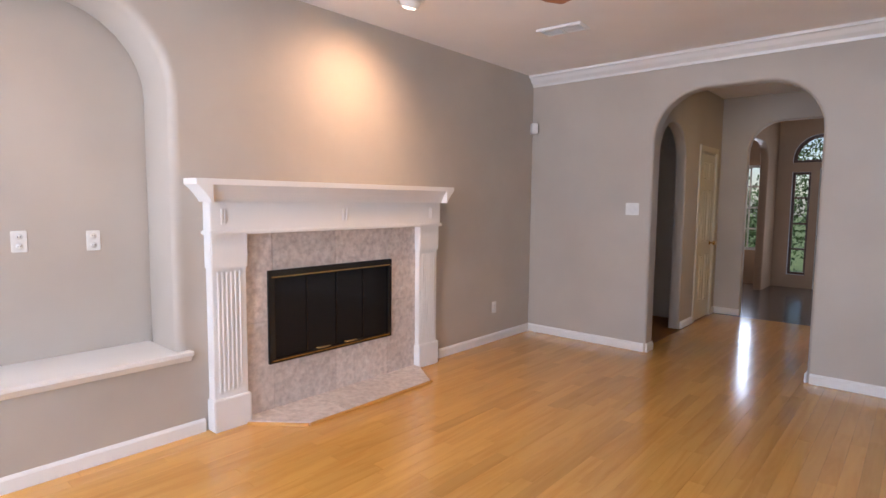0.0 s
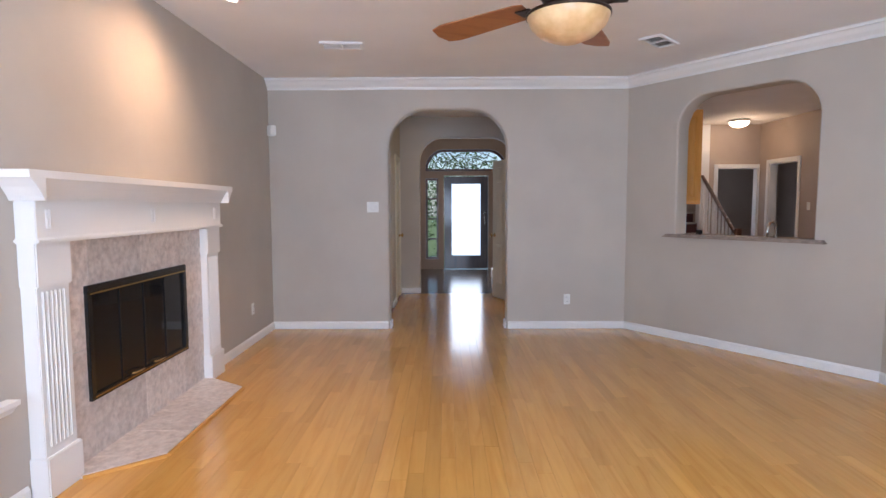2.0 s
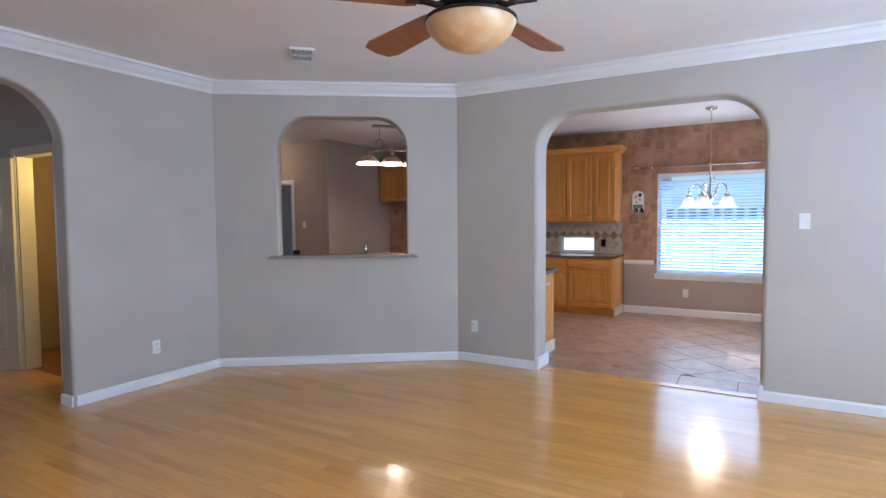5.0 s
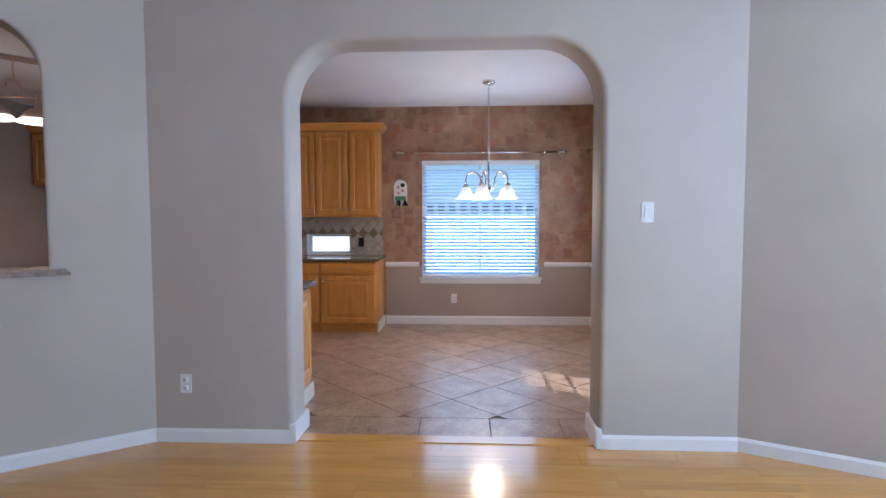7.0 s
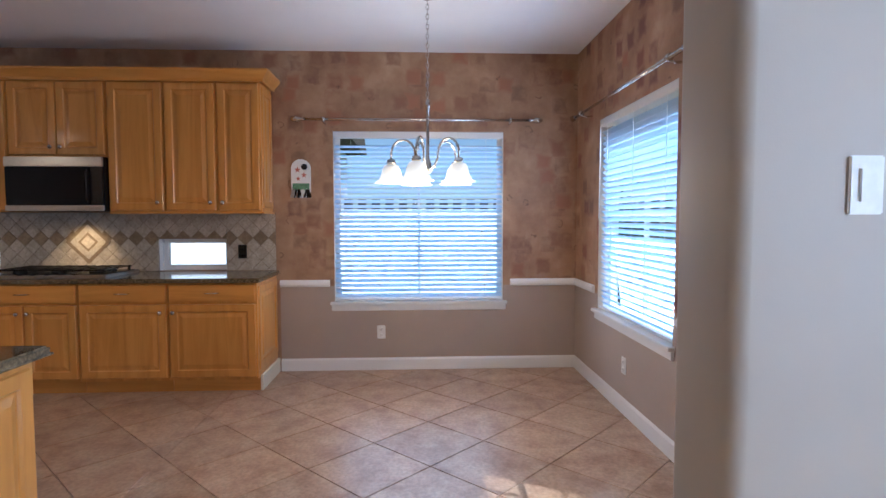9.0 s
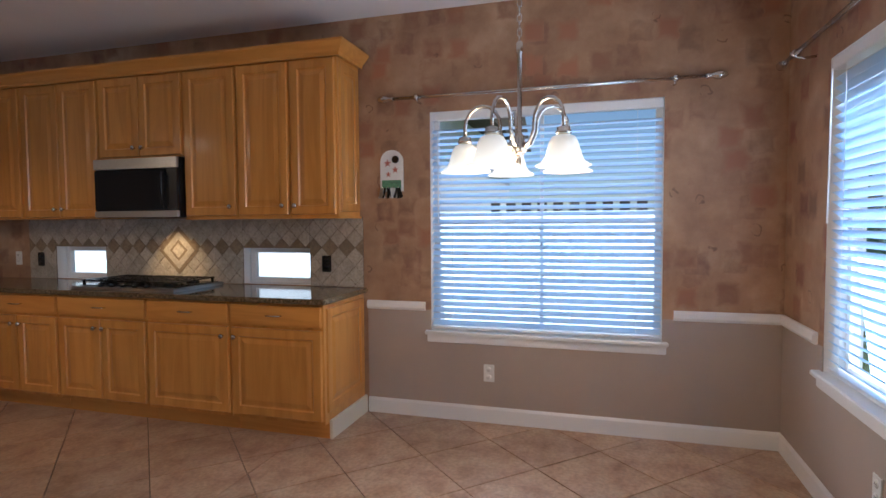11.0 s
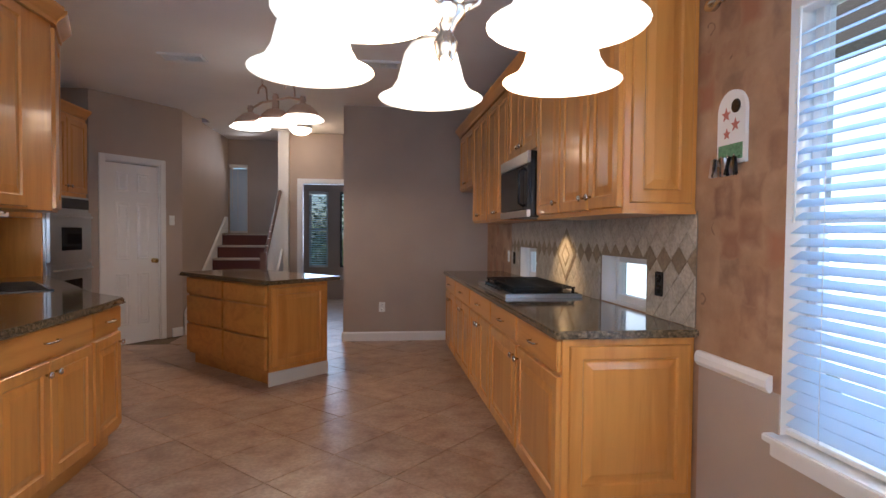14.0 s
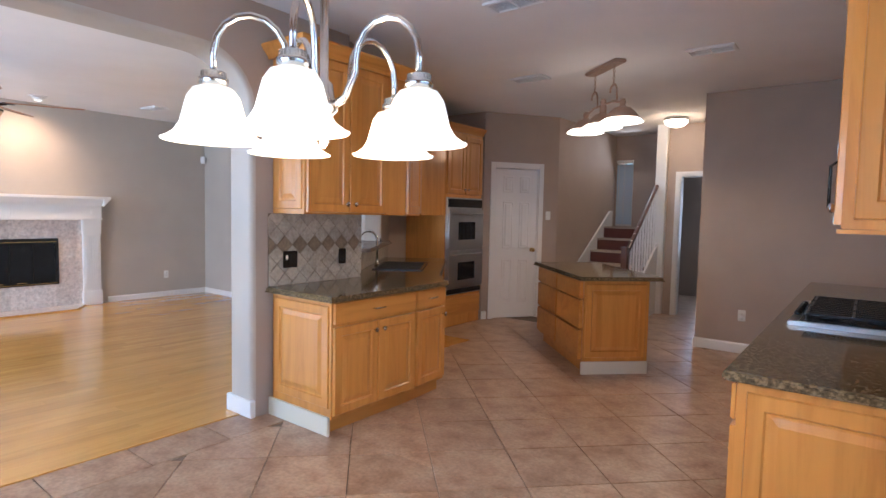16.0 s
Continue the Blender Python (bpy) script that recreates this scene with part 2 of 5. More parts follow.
# wallpaper: tan ground with worn terracotta squares and scroll strokes
M_PAPER, tr, bs = material("wallpaper", 0.6)
p = coords(tr, (1, 1, 1))
warp = noise_tex(tr, p, 11, 3)
vm = node(tr, "ShaderNodeVectorMath")
vm.operation = "MULTIPLY_ADD"
vm.inputs[1].default_value = (0.08, 0.08, 0.08)
tr.links.new(warp, vm.inputs[0])
tr.links.new(p, vm.inputs[2])
vo = node(tr, "ShaderNodeTexVoronoi", Scale=5.6, Randomness=0.62)
vo.distance = "CHEBYCHEV"
tr.links.new(vm.outputs[0], vo.inputs["Vector"])
ground = ramp(tr, noise_tex(tr, p, 3.5, 6, 0.6), [(0.3, (0.27, 0.145, 0.08)), (0.55, (0.39, 0.235, 0.135)), (0.75, (0.50, 0.34, 0.215))])
sep = tr.nodes.new("ShaderNodeSeparateColor")
tr.links.new(vo.outputs["Color"], sep.inputs[0])
patch = ramp(tr, sep.outputs[0], [(0.0, (0.15, 0.06, 0.045)), (0.4, (0.25, 0.085, 0.055)), (0.6, (0.18, 0.10, 0.06)), (1.0, (0.36, 0.15, 0.08))])
mask = ramp(tr, vo.outputs["Distance"], [(0.20, (0.95,) * 3), (0.42, (0.0,) * 3)])
col = mix(tr, ground, patch, mask)
# thin scroll strokes: broken rings about scattered centres
ring = node(tr, "ShaderNodeTexVoronoi", Scale=4.3, Randomness=0.8)
tr.links.new(vm.outputs[0], ring.inputs["Vector"])
stroke = ramp(tr, ring.outputs["Distance"], [(0.10, (0.0,) * 3), (0.125, (1.0,) * 3), (0.15, (0.0,) * 3)])
broken = ramp(tr, noise_tex(tr, p, 17, 2), [(0.50, (0.0,) * 3), (0.56, (0.7,) * 3)])
col = mix(tr, col, (0.10, 0.05, 0.03), mix(tr, stroke, broken, 1.0, "MULTIPLY"))
tr.links.new(col, bs.inputs["Base Color"])
bump(tr, bs, noise_tex(tr, p, 150, 3), 0.15, 0.001)


# ---- building helpers ----
def thing(name, m, label, category, group="", kind=""):
    ob = new(name)
    ob.empty_display_size = 0.1
    ob.matrix_world = m
    return tagged(ob, label, category, group, kind)


def finish(bm, name, mats):
    bmesh.ops.recalc_face_normals(bm, faces=bm.faces)
    me = bpy.data.meshes.new(name)
    bm.to_mesh(me)
    bm.free()
    for m in mats if isinstance(mats, (list, tuple)) else [mats]:
        me.materials.append(m)
    return me


def part(name, bm, mat, parent, label="", m=None):
    ob = new(name, finish(bm, name, mat) if isinstance(bm, bmesh.types.BMesh) else bm)
    ob.parent = parent
    if m:
        ob.matrix_basis = m
    return tagged(ob, label)


def solid(name, bm, mat, label, category, kind="", group="", m=None):
    ob = new(name, finish(bm, name, mat) if isinstance(bm, bmesh.types.BMesh) else bm)
    if m:
        ob.matrix_world = m
    return tagged(ob, label, category, group, kind)


def box(bm, x0, y0, z0, x1, y1, z1, bevel=0.0, m=None):
    mm = Matrix.LocRotScale(((x0 + x1) / 2, (y0 + y1) / 2, (z0 + z1) / 2), None, (abs(x1 - x0), abs(y1 - y0), abs(z1 - z0)))
    got = bmesh.ops.create_cube(bm, size=1.0, matrix=(m @ mm) if m else mm)["verts"]
    if bevel:
        bmesh.ops.bevel(bm, geom=list({e for v in got for e in v.link_edges}), offset=bevel, segments=2, affect="EDGES")
    return bm


def boxed(*a, **k):
    return box(bmesh.new(), *a, **k)


def lathe(profile, n=24, bm=None, m=None):
    """A turned solid from (radius, z) pairs, about z."""
    bm = bm or bmesh.new()
    rings = []
    for r, z in profile:
        ring = [bm.verts.new((r * math.cos(2 * math.pi * i / n), r * math.sin(2 * math.pi * i / n), z)) for i in range(n)]
        rings.append(ring)
    for a, b in zip(rings, rings[1:]):
        for i in range(n):
            f = bm.faces.new((a[i], a[(i + 1) % n], b[(i + 1) % n], b[i]))
            f.smooth = True
    for ring in (rings[0], rings[-1]):
        bm.faces.new(ring)
    if m:
        bmesh.ops.transform(bm, matrix=m, verts=[v for r in rings for v in r])
    return bm


def tube(points, r, n=8, bm=None):
    """A round bar along points."""
    bm = bm or bmesh.new()
    pts = [Vector(p) for p in points]
    rings = []
    for i, p in enumerate(pts):
        d = (pts[min(i + 1, len(pts) - 1)] - pts[max(i - 1, 0)]).normalized()
        a = d.orthogonal().normalized() if i == 0 else (a - d * a.dot(d)).normalized()
        b = d.cross(a)
        rings.append([bm.verts.new(p + r * (math.cos(2 * math.pi * k / n) * a + math.sin(2 * math.pi * k / n) * b)) for k in range(n)])
    for s, e in zip(rings, rings[1:]):
        for k in range(n):
            bm.faces.new((s[k], s[(k + 1) % n], e[(k + 1) % n], e[k])).smooth = True
    bm.faces.new(rings[0])
    bm.faces.new(rings[-1])
    return bm


def sweep(profile, p0, p1, bm=None, n_side=1, cut0=0.0, cut1=0.0):
    """A moulding: profile of (out, up) pairs pushed from p0 to p1; out is to the right of the way. cut: mitre per unit out."""
    bm = bm or bmesh.new()
    p0, p1 = Vector(p0), Vector(p1)
    d = (p1 - p0).normalized()
    side = Vector((d.y, -d.x, 0)) * n_side
    rows = [[bm.verts.new(p + side * o + Vector((0, 0, u)) + d * (o * c)) for o, u in profile] for p, c in ((p0, cut0), (p1, -cut1))]
    k = len(profile)
    for i in range(k):
        bm.faces.new((rows[0][i], rows[0][(i + 1) % k], rows[1][(i + 1) % k], rows[1][i]))
    bm.faces.new(rows[0])
    bm.faces.new(rows[1])
    return bm


def extrude(poly, depth, bm=None, m=None):
    """A prism: poly of (x, y), from z 0 to depth."""
    bm = bm or bmesh.new()
    a = [bm.verts.new((x, y, 0)) for x, y in poly]
    b = [bm.verts.new((x, y, depth)) for x, y in poly]
    bm.faces.new(a)
    bm.faces.new(b)
    for i in range(len(poly)):
        bm.faces.new((a[i], a[(i + 1) % len(poly)], b[(i + 1) % len(poly)], b[i]))
    if m:
        bmesh.ops.transform(bm, matrix=m, verts=a + b)
    return bm


def outline(x0, x1, z0, z1, r, off=0.0, floor=True, n=8):
    x0, x1, z1, zb = x0 - off, x1 + off, z1 + off, z0 if floor else z0 - off
    rr = r + off if r else 0
    pts = [(x0, zb)]
    if rr:
        pts += [(x0 + rr - rr * math.cos(a), z1 - rr + rr * math.sin(a)) for a in [math.pi / 2 * i / n for i in range(n + 1)]]
        pts += [(x1 - rr + rr * math.sin(a), z1 - rr + rr * math.cos(a)) for a in [math.pi / 2 * i / n for i in range(n + 1)]]
    else:
        pts += [(x0, z1), (x1, z1)]
    return pts + [(x1, zb)]


def wall(name, p0, p1, thick, top, holes=(), mats=None, label="", bottom=0.0):
    """A wall whose face runs from p0 to p1, room to the right of that way. holes: (u0, u1, z0, z1, corner radius, rounding of the edge)."""
    p0, p1 = Vector((*p0, 0)), Vector((*p1, 0))
    d = (p1 - p0).normalized()
    length, n = (p1 - p0).length, Vector((-d.y, d.x, 0))
    mats = mats or [M_WALL, M_WALL, M_WALL]
    bm = bmesh.new()

    def at(u, z, depth):
        return bm.verts.new(p0 + d * u + n * depth + Vector((0, 0, z)))

    for depth, face in ((0.0, 0), (thick, 1)):
        edges = []
        outer = [(0, bottom)]
        for u0, u1, z0, z1, r, soft in sorted(h for h in holes if h[2] <= bottom):
            outer += outline(u0, u1, bottom, z1, r, soft)
        outer += [(length, bottom), (length, top), (0, top)]
        loops = [outer] + [outline(u0, u1, z0, z1, r, soft, False) for u0, u1, z0, z1, r, soft in holes if z0 > bottom]
        for loop in loops:
            vs = [at(u, z, depth) for u, z in loop]
            edges += [bm.edges.new((vs[i], vs[(i + 1) % len(vs)])) for i in range(len(vs))]
        made = bmesh.ops.triangle_fill(bm, use_beauty=True, edges=edges)
        for f in made["geom"]:
            if isinstance(f, bmesh.types.BMFace):
                f.material_index = face
    for u0, u1, z0, z1, r, soft in holes:
        floor = z0 <= bottom
        steps = [(soft * (1 - math.sin(a)), soft * (1 - math.cos(a))) for a in [math.pi / 2 * i / 4 for i in range(5)]] if soft else [(0, 0)]
        rows = [[at(u, z, dep) for u, z in outline(u0, u1, z0, z1, r, off, floor)] for off, dep in steps]
        rows += [[at(u, z, thick - dep) for u, z in outline(u0, u1, z0, z1, r, off, floor)] for off, dep in reversed(steps)]
        for a, b in zip(rows, rows[1:]):
            k = len(a)
            for i in range(k - 1 if floor else k):
                f = bm.faces.new((a[i], a[(i + 1) % k], b[(i + 1) % k], b[i]))
                f.material_index, f.smooth = 2, True
    rim = [[at(u, z, dep) for u, z in ((0, bottom), (0, top), (length, top), (length, bottom))] for dep in (0, thick)]
    for i in range(3):
        bm.faces.new((rim[0][i], rim[0][i + 1], rim[1][i + 1], rim[1][i]))
    bmesh.ops.remove_doubles(bm, verts=bm.verts, dist=0.0004)
    ob = solid(name, bm, mats, label or "painted drywall wall", "wall", "structure")
    return ob


H = 2.74
# ---- the large structure ----
wall_west = wall("wall_west", (-3.22, -2.3), (-3.22, 5.22), 0.40, H, [(1.75, 3.73, 0.52, 2.49, 0.48, 0.05)], label="greige wall with arched display niche beside fireplace")
solid("wall_niche_back", boxed(-3.66, -0.7, 0.4, -3.621, 1.6, 2.6), M_WALL, "greige painted back of the display niche", "wall", "structure")
wall("wall_north", (-3.22, 5.22), (0.70, 5.22), 0.16, H, [(1.31, 2.605, 0.0, 2.42, 0.42, 0.025)], label="greige wall with arched passage to the hall")
wall("wall_pass", (0.70, 5.22), (2.07, 3.32), 0.20, H, [(0.59, 1.84, 1.06, 2.43, 0.30, 0.02)], [M_WALL, M_WALL_K, M_WALL], label="angled greige wall with arched pass-through")
wall("wall_arch", (2.07, 3.32), (2.07, -0.14), 0.26, H, [(0.845, 2.66, 0.0, 2.38, 0.34, 0.035)], [M_WALL, M_WALL_K, M_WALL], label="greige wall with wide arch to the kitchen")
wall("wall_living_angle", (2.07, -0.14), (1.40, -1.45), 0.12, H, label="angled greige wall")
wall("wall_living_side", (1.40, -1.45), (1.40, -2.3), 0.12, H)
wall("wall_living_south", (1.40, -2.3), (-3.22, -2.3), 0.14, H, [(0.28, 1.42, 0.55, 2.15, 0, 0), (1.78, 2.92, 0.55, 2.15, 0, 0), (3.28, 4.42, 0.55, 2.15, 0, 0)], label="greige wall with three windows")
wall("wall_kitchen_east", (5.80, 6.94), (5.80, -0.11), 0.16, H, [(4.935, 6.40, 0.60, 2.07, 0, 0), (3.456, 4.023, 0.885, 1.154, 0, 0), (1.61, 2.15, 0.885, 1.154, 0, 0)], [M_PAPER, M_FENCE, M_TRIM], label="papered kitchen wall with window and two small backsplash windows")
wall("wall_kitchen_south", (5.80, -0.11), (2.34, -0.11), 0.16, H, [(0.60, 1.87, 0.62, 2.07, 0, 0), (2.50, 3.28, 0.0, 2.03, 0, 0)], [M_PAPER, M_FENCE, M_TRIM], label="papered breakfast nook wall with window and glazed door")
wall("wall_kitchen_far", (4.09, 6.82), (5.80, 6.82), 0.12, H, (), [M_WALL_K] * 3, label="taupe wall beside the refrigerator space")
wall("wall_corridor", (4.09, 8.70), (4.09, 6.945), 0.12, H, [(0.30, 1.06, 0.0, 2.05, 0, 0)], [M_WALL_K] * 3, label="taupe corridor wall with a doorway")
wall("wall_corridor_end", (3.201, 8.70), (4.09, 8.70), 0.12, H, [(0.179, 0.869, 0.0, 2.0, 0, 0)], [M_WALL_K] * 3, label="taupe corridor end wall with a doorway")
wall("wall_pantry", (1.50, 6.47), (2.13, 7.36), 0.12, H, [(0.16, 0.80, 0.0, 2.03, 0, 0)], [M_WALL_K] * 3, label="angled taupe wall with a pantry door")
wall("wall_oven", (0.86, 5.2), (0.86, 6.47), 0.1, H, (), [M_WALL_K] * 3)
wall("wall_oven_side", (0.86, 6.47), (1.50, 6.47), 0.1, H, (), [M_WALL_K] * 3)
wall("wall_stair_west", (2.13, 7.36), (2.13, 9.5), 0.12, 4.2, (), [M_WALL_K] * 3, label="taupe stairwell wall")
wall("wall_stair_north", (2.13, 9.5), (3.10, 9.5), 0.12, 4.2, [(0.02, 0.30, 1.25, 2.35, 0, 0)], [M_WALL_K] * 3, label="stairwell wall with a small window")
wall("wall_stair_east", (3.10, 9.5), (3.10, 8.775), 0.1, 4.2, (), [M_WALL_K] * 3)
wall("wall_stair_header", (2.13, 8.15), (3.10, 8.15), 0.1, 4.2, (), [M_WALL_K] * 3, bottom=2.745)
# rooms beyond the corridor doors
wall("wall_study_north", (2.6, 11.0), (5.8, 11.0), 0.12, H, [(0.62, 0.98, 0.6, 2.05, 0, 0), (1.2, 1.6, 0.6, 2.05, 0, 0)], [M_WALL_K] * 3, label="taupe study wall with windows")
wall("wall_study_west", (2.6, 9.62), (2.6, 11.0), 0.1, H, (), [M_WALL_K] * 3)
wall("wall_study_east", (5.8, 11.0), (5.8, 6.95), 0.1, H, (), [M_WALL_K] * 3)
# hall, foyer and dining room
wall("wall_hall_west", (-2.0, 5.385), (-2.0, 7.76), 0.12, H, [(0.25, 1.05, 0.0, 2.25, 0.38, 0.02), (1.55, 2.15, 0.0, 2.03, 0, 0)], label="greige hall wall with arched side passage")
wall("wall_hall_closet", (-3.0, 5.385), (-3.0, 7.9), 0.1, H)
wall("wall_hall_closet_end", (-3.0, 7.0), (-2.12, 7.0), 0.1, H)
wall("wall_hall_arch", (-2.0, 7.76), (0.0, 7.76), 0.12, H, [(0.31, 1.76, 0.0, 2.42, 0.36, 0.02)], label="greige wall with arch to the foyer")
wall("wall_hall_east", (-0.28, 7.76), (-0.28, 5.385), 0.12, H, [(0.98, 1.68, 0.0, 2.05, 0, 0)], label="greige hall wall with powder room doorway")
wall("wall_bath_back", (0.75, 7.6), (0.75, 5.385), 0.1, H, (), [M_DARKWALL] * 3)
wall("wall_bath_north", (-0.16, 7.6), (0.75, 7.6), 0.1, H, (), [M_DARKWALL] * 3)
M_TAN = paint("tan_foyer_paint", (0.52, 0.35, 0.22))
wall("wall_front", (-4.2, 11.05), (1.6, 11.05), 0.16, 3.2, [(1.55, 2.10, 0.6, 2.1, 0, 0), (2.47, 2.74, 0.22, 1.96, 0, 0), (2.86, 3.82, 0.0, 2.02, 0, 0), (3.94, 4.21, 0.22, 1.96, 0, 0), (2.47, 4.21, 2.12, 2.58, 0.40, 0)], [M_TAN, M_TAN, M_TRIM], label="tan foyer wall with front door, sidelights and transom")
wall("wall_foyer_west", (-1.95, 7.9), (-1.95, 11.05), 0.12, 3.2, [(0.7, 2.4, 0.0, 2.4, 0.35, 0.02)], [M_TAN] * 3, label="tan foyer wall with arch to the dining room")
wall("wall_dining_west", (-4.2, 7.9), (-4.2, 11.05), 0.12, 3.2, (), [paint("dark_red_paint", (0.22, 0.07, 0.04))] * 3)
wall("wall_dining_south", (-2.07, 7.9), (-4.2, 7.9), 0.12, 3.2, (), [M_DARKWALL] * 3)
wall("wall_foyer_east", (1.6, 11.05), (1.6, 7.9), 0.12, 3.2, (), [M_TAN] * 3)
wall("wall_foyer_south", (1.6, 7.9), (0.0, 7.9), 0.1, 3.2, (), [M_TAN] * 3)

bm = extrude([(-3.75, -2.44), (1.52, -2.44), (1.52, -1.45), (2.17, -0.2), (2.25, -0.2), (2.25, 7.85), (-3.75, 7.85)], 0.12, m=Matrix.Translation((0, 0, H)))
box(bm, 2.2501, -0.27, H, 6.1, 8.15, H + 0.12)
box(bm, -3.75, 7.851, H, -2.2, 7.88, H + 0.12)
box(bm, 3.10, 8.151, H, 6.1, 11.2, H + 0.12)
box(bm, 2.13, 9.5, H, 3.099, 11.2, H + 0.12)
solid("ceiling", bm, M_CEIL, "white textured drywall ceiling", "ceiling", "structure")
solid("ceiling_foyer", boxed(-4.4, 7.86, 3.2, 1.8, 11.3, 3.3), M_CEIL, "white foyer ceiling", "ceiling", "structure")
# cover added at room height to hide the unlit black well above
solid("ceiling_stair_cover", boxed(2.135, 8.155, H + 0.002, 3.098, 9.498, H + 0.10), M_CEIL, "white cover added at room height over the open stairwell", "ceiling", "structure")

floor = solid("floor", boxed(-3.75, -2.5, -0.1, 2.20, 7.70, -0.012), M_SUB, "honey oak strip floor, glossy", "floor", "structure")
floor_kitchen = solid("floor_kitchen", boxed(2.201, -0.3, -0.1, 6.0, 11.2, -0.010), M_GROUT, "beige diagonal ceramic tile floor", "floor", "structure")
floor_foyer = solid("floor_foyer", boxed(-4.4, 7.701, -0.1, 2.1, 11.2, -0.004), M_FOYER, "dark polished foyer tile floor", "floor", "structure")
ground = solid("ground", boxed(-60, -60, -0.4, 60, 80, -0.15), M_GRASS, "lawn around the house", "ground", "structure")

# baseboards, crown, chair rail
BASE = [(0, 0), (0.016, 0), (0.016, 0.066), (0.006, 0.082), (0, 0.082)]
BASE_TALL = [(0, 0), (0.016, 0), (0.016, 0.09), (0.006, 0.108), (0, 0.108)]
CROWN = [(0, 0), (0.012, 0), (0.016, 0.022), (0.05, 0.05), (0.075, 0.085), (0.095, 0.09), (0.095, 0.112), (0, 0.112)]
RAIL = [(0, 0), (0.014, 0), (0.026, 0.018), (0.026, 0.042), (0.016, 0.06), (0, 0.06)]


def mould(name, profile, p0, p1, z, label, cut0=0.0, cut1=0.0):
    return solid(name, sweep(profile, (*p0, z), (*p1, z), None, 1, cut0, cut1), M_TRIM, label, name.split("_")[0], "structure")


for p0, p1 in (((-3.22, -2.3), (-3.22, 1.58)), ((-3.22, 3.72), (-3.22, 5.22)), ((-3.22, 5.22), (-1.93, 5.22)), ((-0.595, 5.22), (0.70, 5.22)), ((0.70, 5.22), (2.07, 3.32)), ((2.07, 3.32), (2.07, 2.495)), ((2.07, 0.64), (2.07, -0.14)), ((2.07, -0.14), (1.40, -1.45)), ((1.40, -2.3), (-3.22, -2.3)), ((-2.0, 6.46), (-2.0, 6.90)), ((-2.0, 7.60), (-2.0, 7.76)), ((-2.0, 7.76), (-1.69, 7.76)), ((-0.28, 6.05), (-0.28, 5.39)), ((-1.91, 5.22), (-1.91, 5.38)), ((-0.615, 5.38), (-0.615, 5.22))):
    mould("baseboard", BASE, p0, p1, 0.001, "white painted baseboard")
for p0, p1 in (((5.80, 2.47), (5.80, -0.11)), ((5.80, -0.11), (3.32, -0.11)), ((4.09, 6.82), (5.80, 6.82)), ((4.09, 7.58), (4.09, 6.82)), ((1.50, 6.47), (1.54, 6.527)), ((2.05, 7.24), (2.13, 7.36)), ((2.33, 0.62), (2.33, -0.11))):
    mould("baseboard", BASE_TALL, p0, p1, 0.001, "tall white painted baseboard")
# base blocks round the arch's jambs
for y0, y1 in ((2.457, 2.497), (0.638, 0.678)):
    solid("baseboard", boxed(2.052, y0, 0.001, 2.348, y1, 0.12, 0.006), M_TRIM, "white baseboard wrapped round the arch jamb", "baseboard", "structure")
mould("crown_moulding", CROWN, (-3.22, 5.22), (0.70, 5.22), H - 0.112, "white crown moulding", 0.0, 0.49)
mould("crown_moulding", CROWN, (0.70, 5.22), (2.07, 3.32), H - 0.112, "white crown moulding", 0.49, 0.32)
mould("crown_moulding", CROWN, (2.07, 3.32), (2.07, -0.14), H - 0.112, "white crown moulding", 0.32, 0.26)
mould("crown_moulding", CROWN, (2.07, -0.14), (1.40, -1.45), H - 0.112, "white crown moulding", 0.26, 0.0)
for p0, p1 in (((5.80, 2.47), (5.80, 2.045)), ((5.80, 0.475), (5.80, -0.11)), ((5.80, -0.11), (5.27, -0.11)), ((3.86, -0.11), (3.32, -0.11))):
    mould("chair_rail", RAIL, p0, p1, 0.735, "white chair rail moulding")
# painted wainscot below the chair rail
solid("wall_wainscot_east", boxed(5.795, -0.108, 0.001, 5.801, 2.47, 0.60), M_WALL_K, "greige paint below the chair rail", "wall", "structure")
for y0, y1 in ((2.006, 2.47), (-0.108, 0.54)):
    solid("wall_wainscot_east", boxed(5.795, y0, 0.60, 5.801, y1, 0.74), M_WALL_K, "greige paint below the chair rail", "wall", "structure")
solid("wall_wainscot_south", boxed(3.31, -0.112, 0.001, 5.795, -0.105, 0.62), M_WALL_K, "greige paint below the chair rail", "wall", "structure")
for x0, x1 in ((5.2, 5.795), (3.31, 3.93)):
    solid("wall_wainscot_south", boxed(x0, -0.112, 0.62, x1, -0.105, 0.74), M_WALL_K, "greige paint below the chair rail", "wall", "structure")
solid("threshold", boxed(2.10, 0.665, -0.01, 2.21, 2.47, 0.006, 0.003), M_FLOOR_J, "oak reducer strip at the kitchen arch", "trim", "structure")


# ---- cabinets ----
def panel_door(w, h, t=0.02, arch=False):
    """A raised-panel door, w along y and h along z, its face towards -x, from the corner (0, 0, 0)."""
    bm = bmesh.new()
    steps = [(0.0, 0.0), (0.003, -t + 0.003), (0.006, -t), (min(0.055, w * 0.24), -t), (min(0.062, w * 0.27), -t + 0.009), (min(0.072, w * 0.30), -t + 0.009), (min(0.10, w * 0.38), -t + 0.001)]
    rows = []
    for inset, x in steps:
        rows.append([bm.verts.new((x, y, z)) for y, z in ((inset, inset), (w - inset, inset), (w - inset, h - inset), (inset, h - inset))])
    for a, b in zip(rows, rows[1:]):
        for i in range(4):
            bm.faces.new((a[i], a[(i + 1) % 4], b[(i + 1) % 4], b[i]))
    bm.faces.new(rows[0])
    bm.faces.new(rows[-1])
    return bm


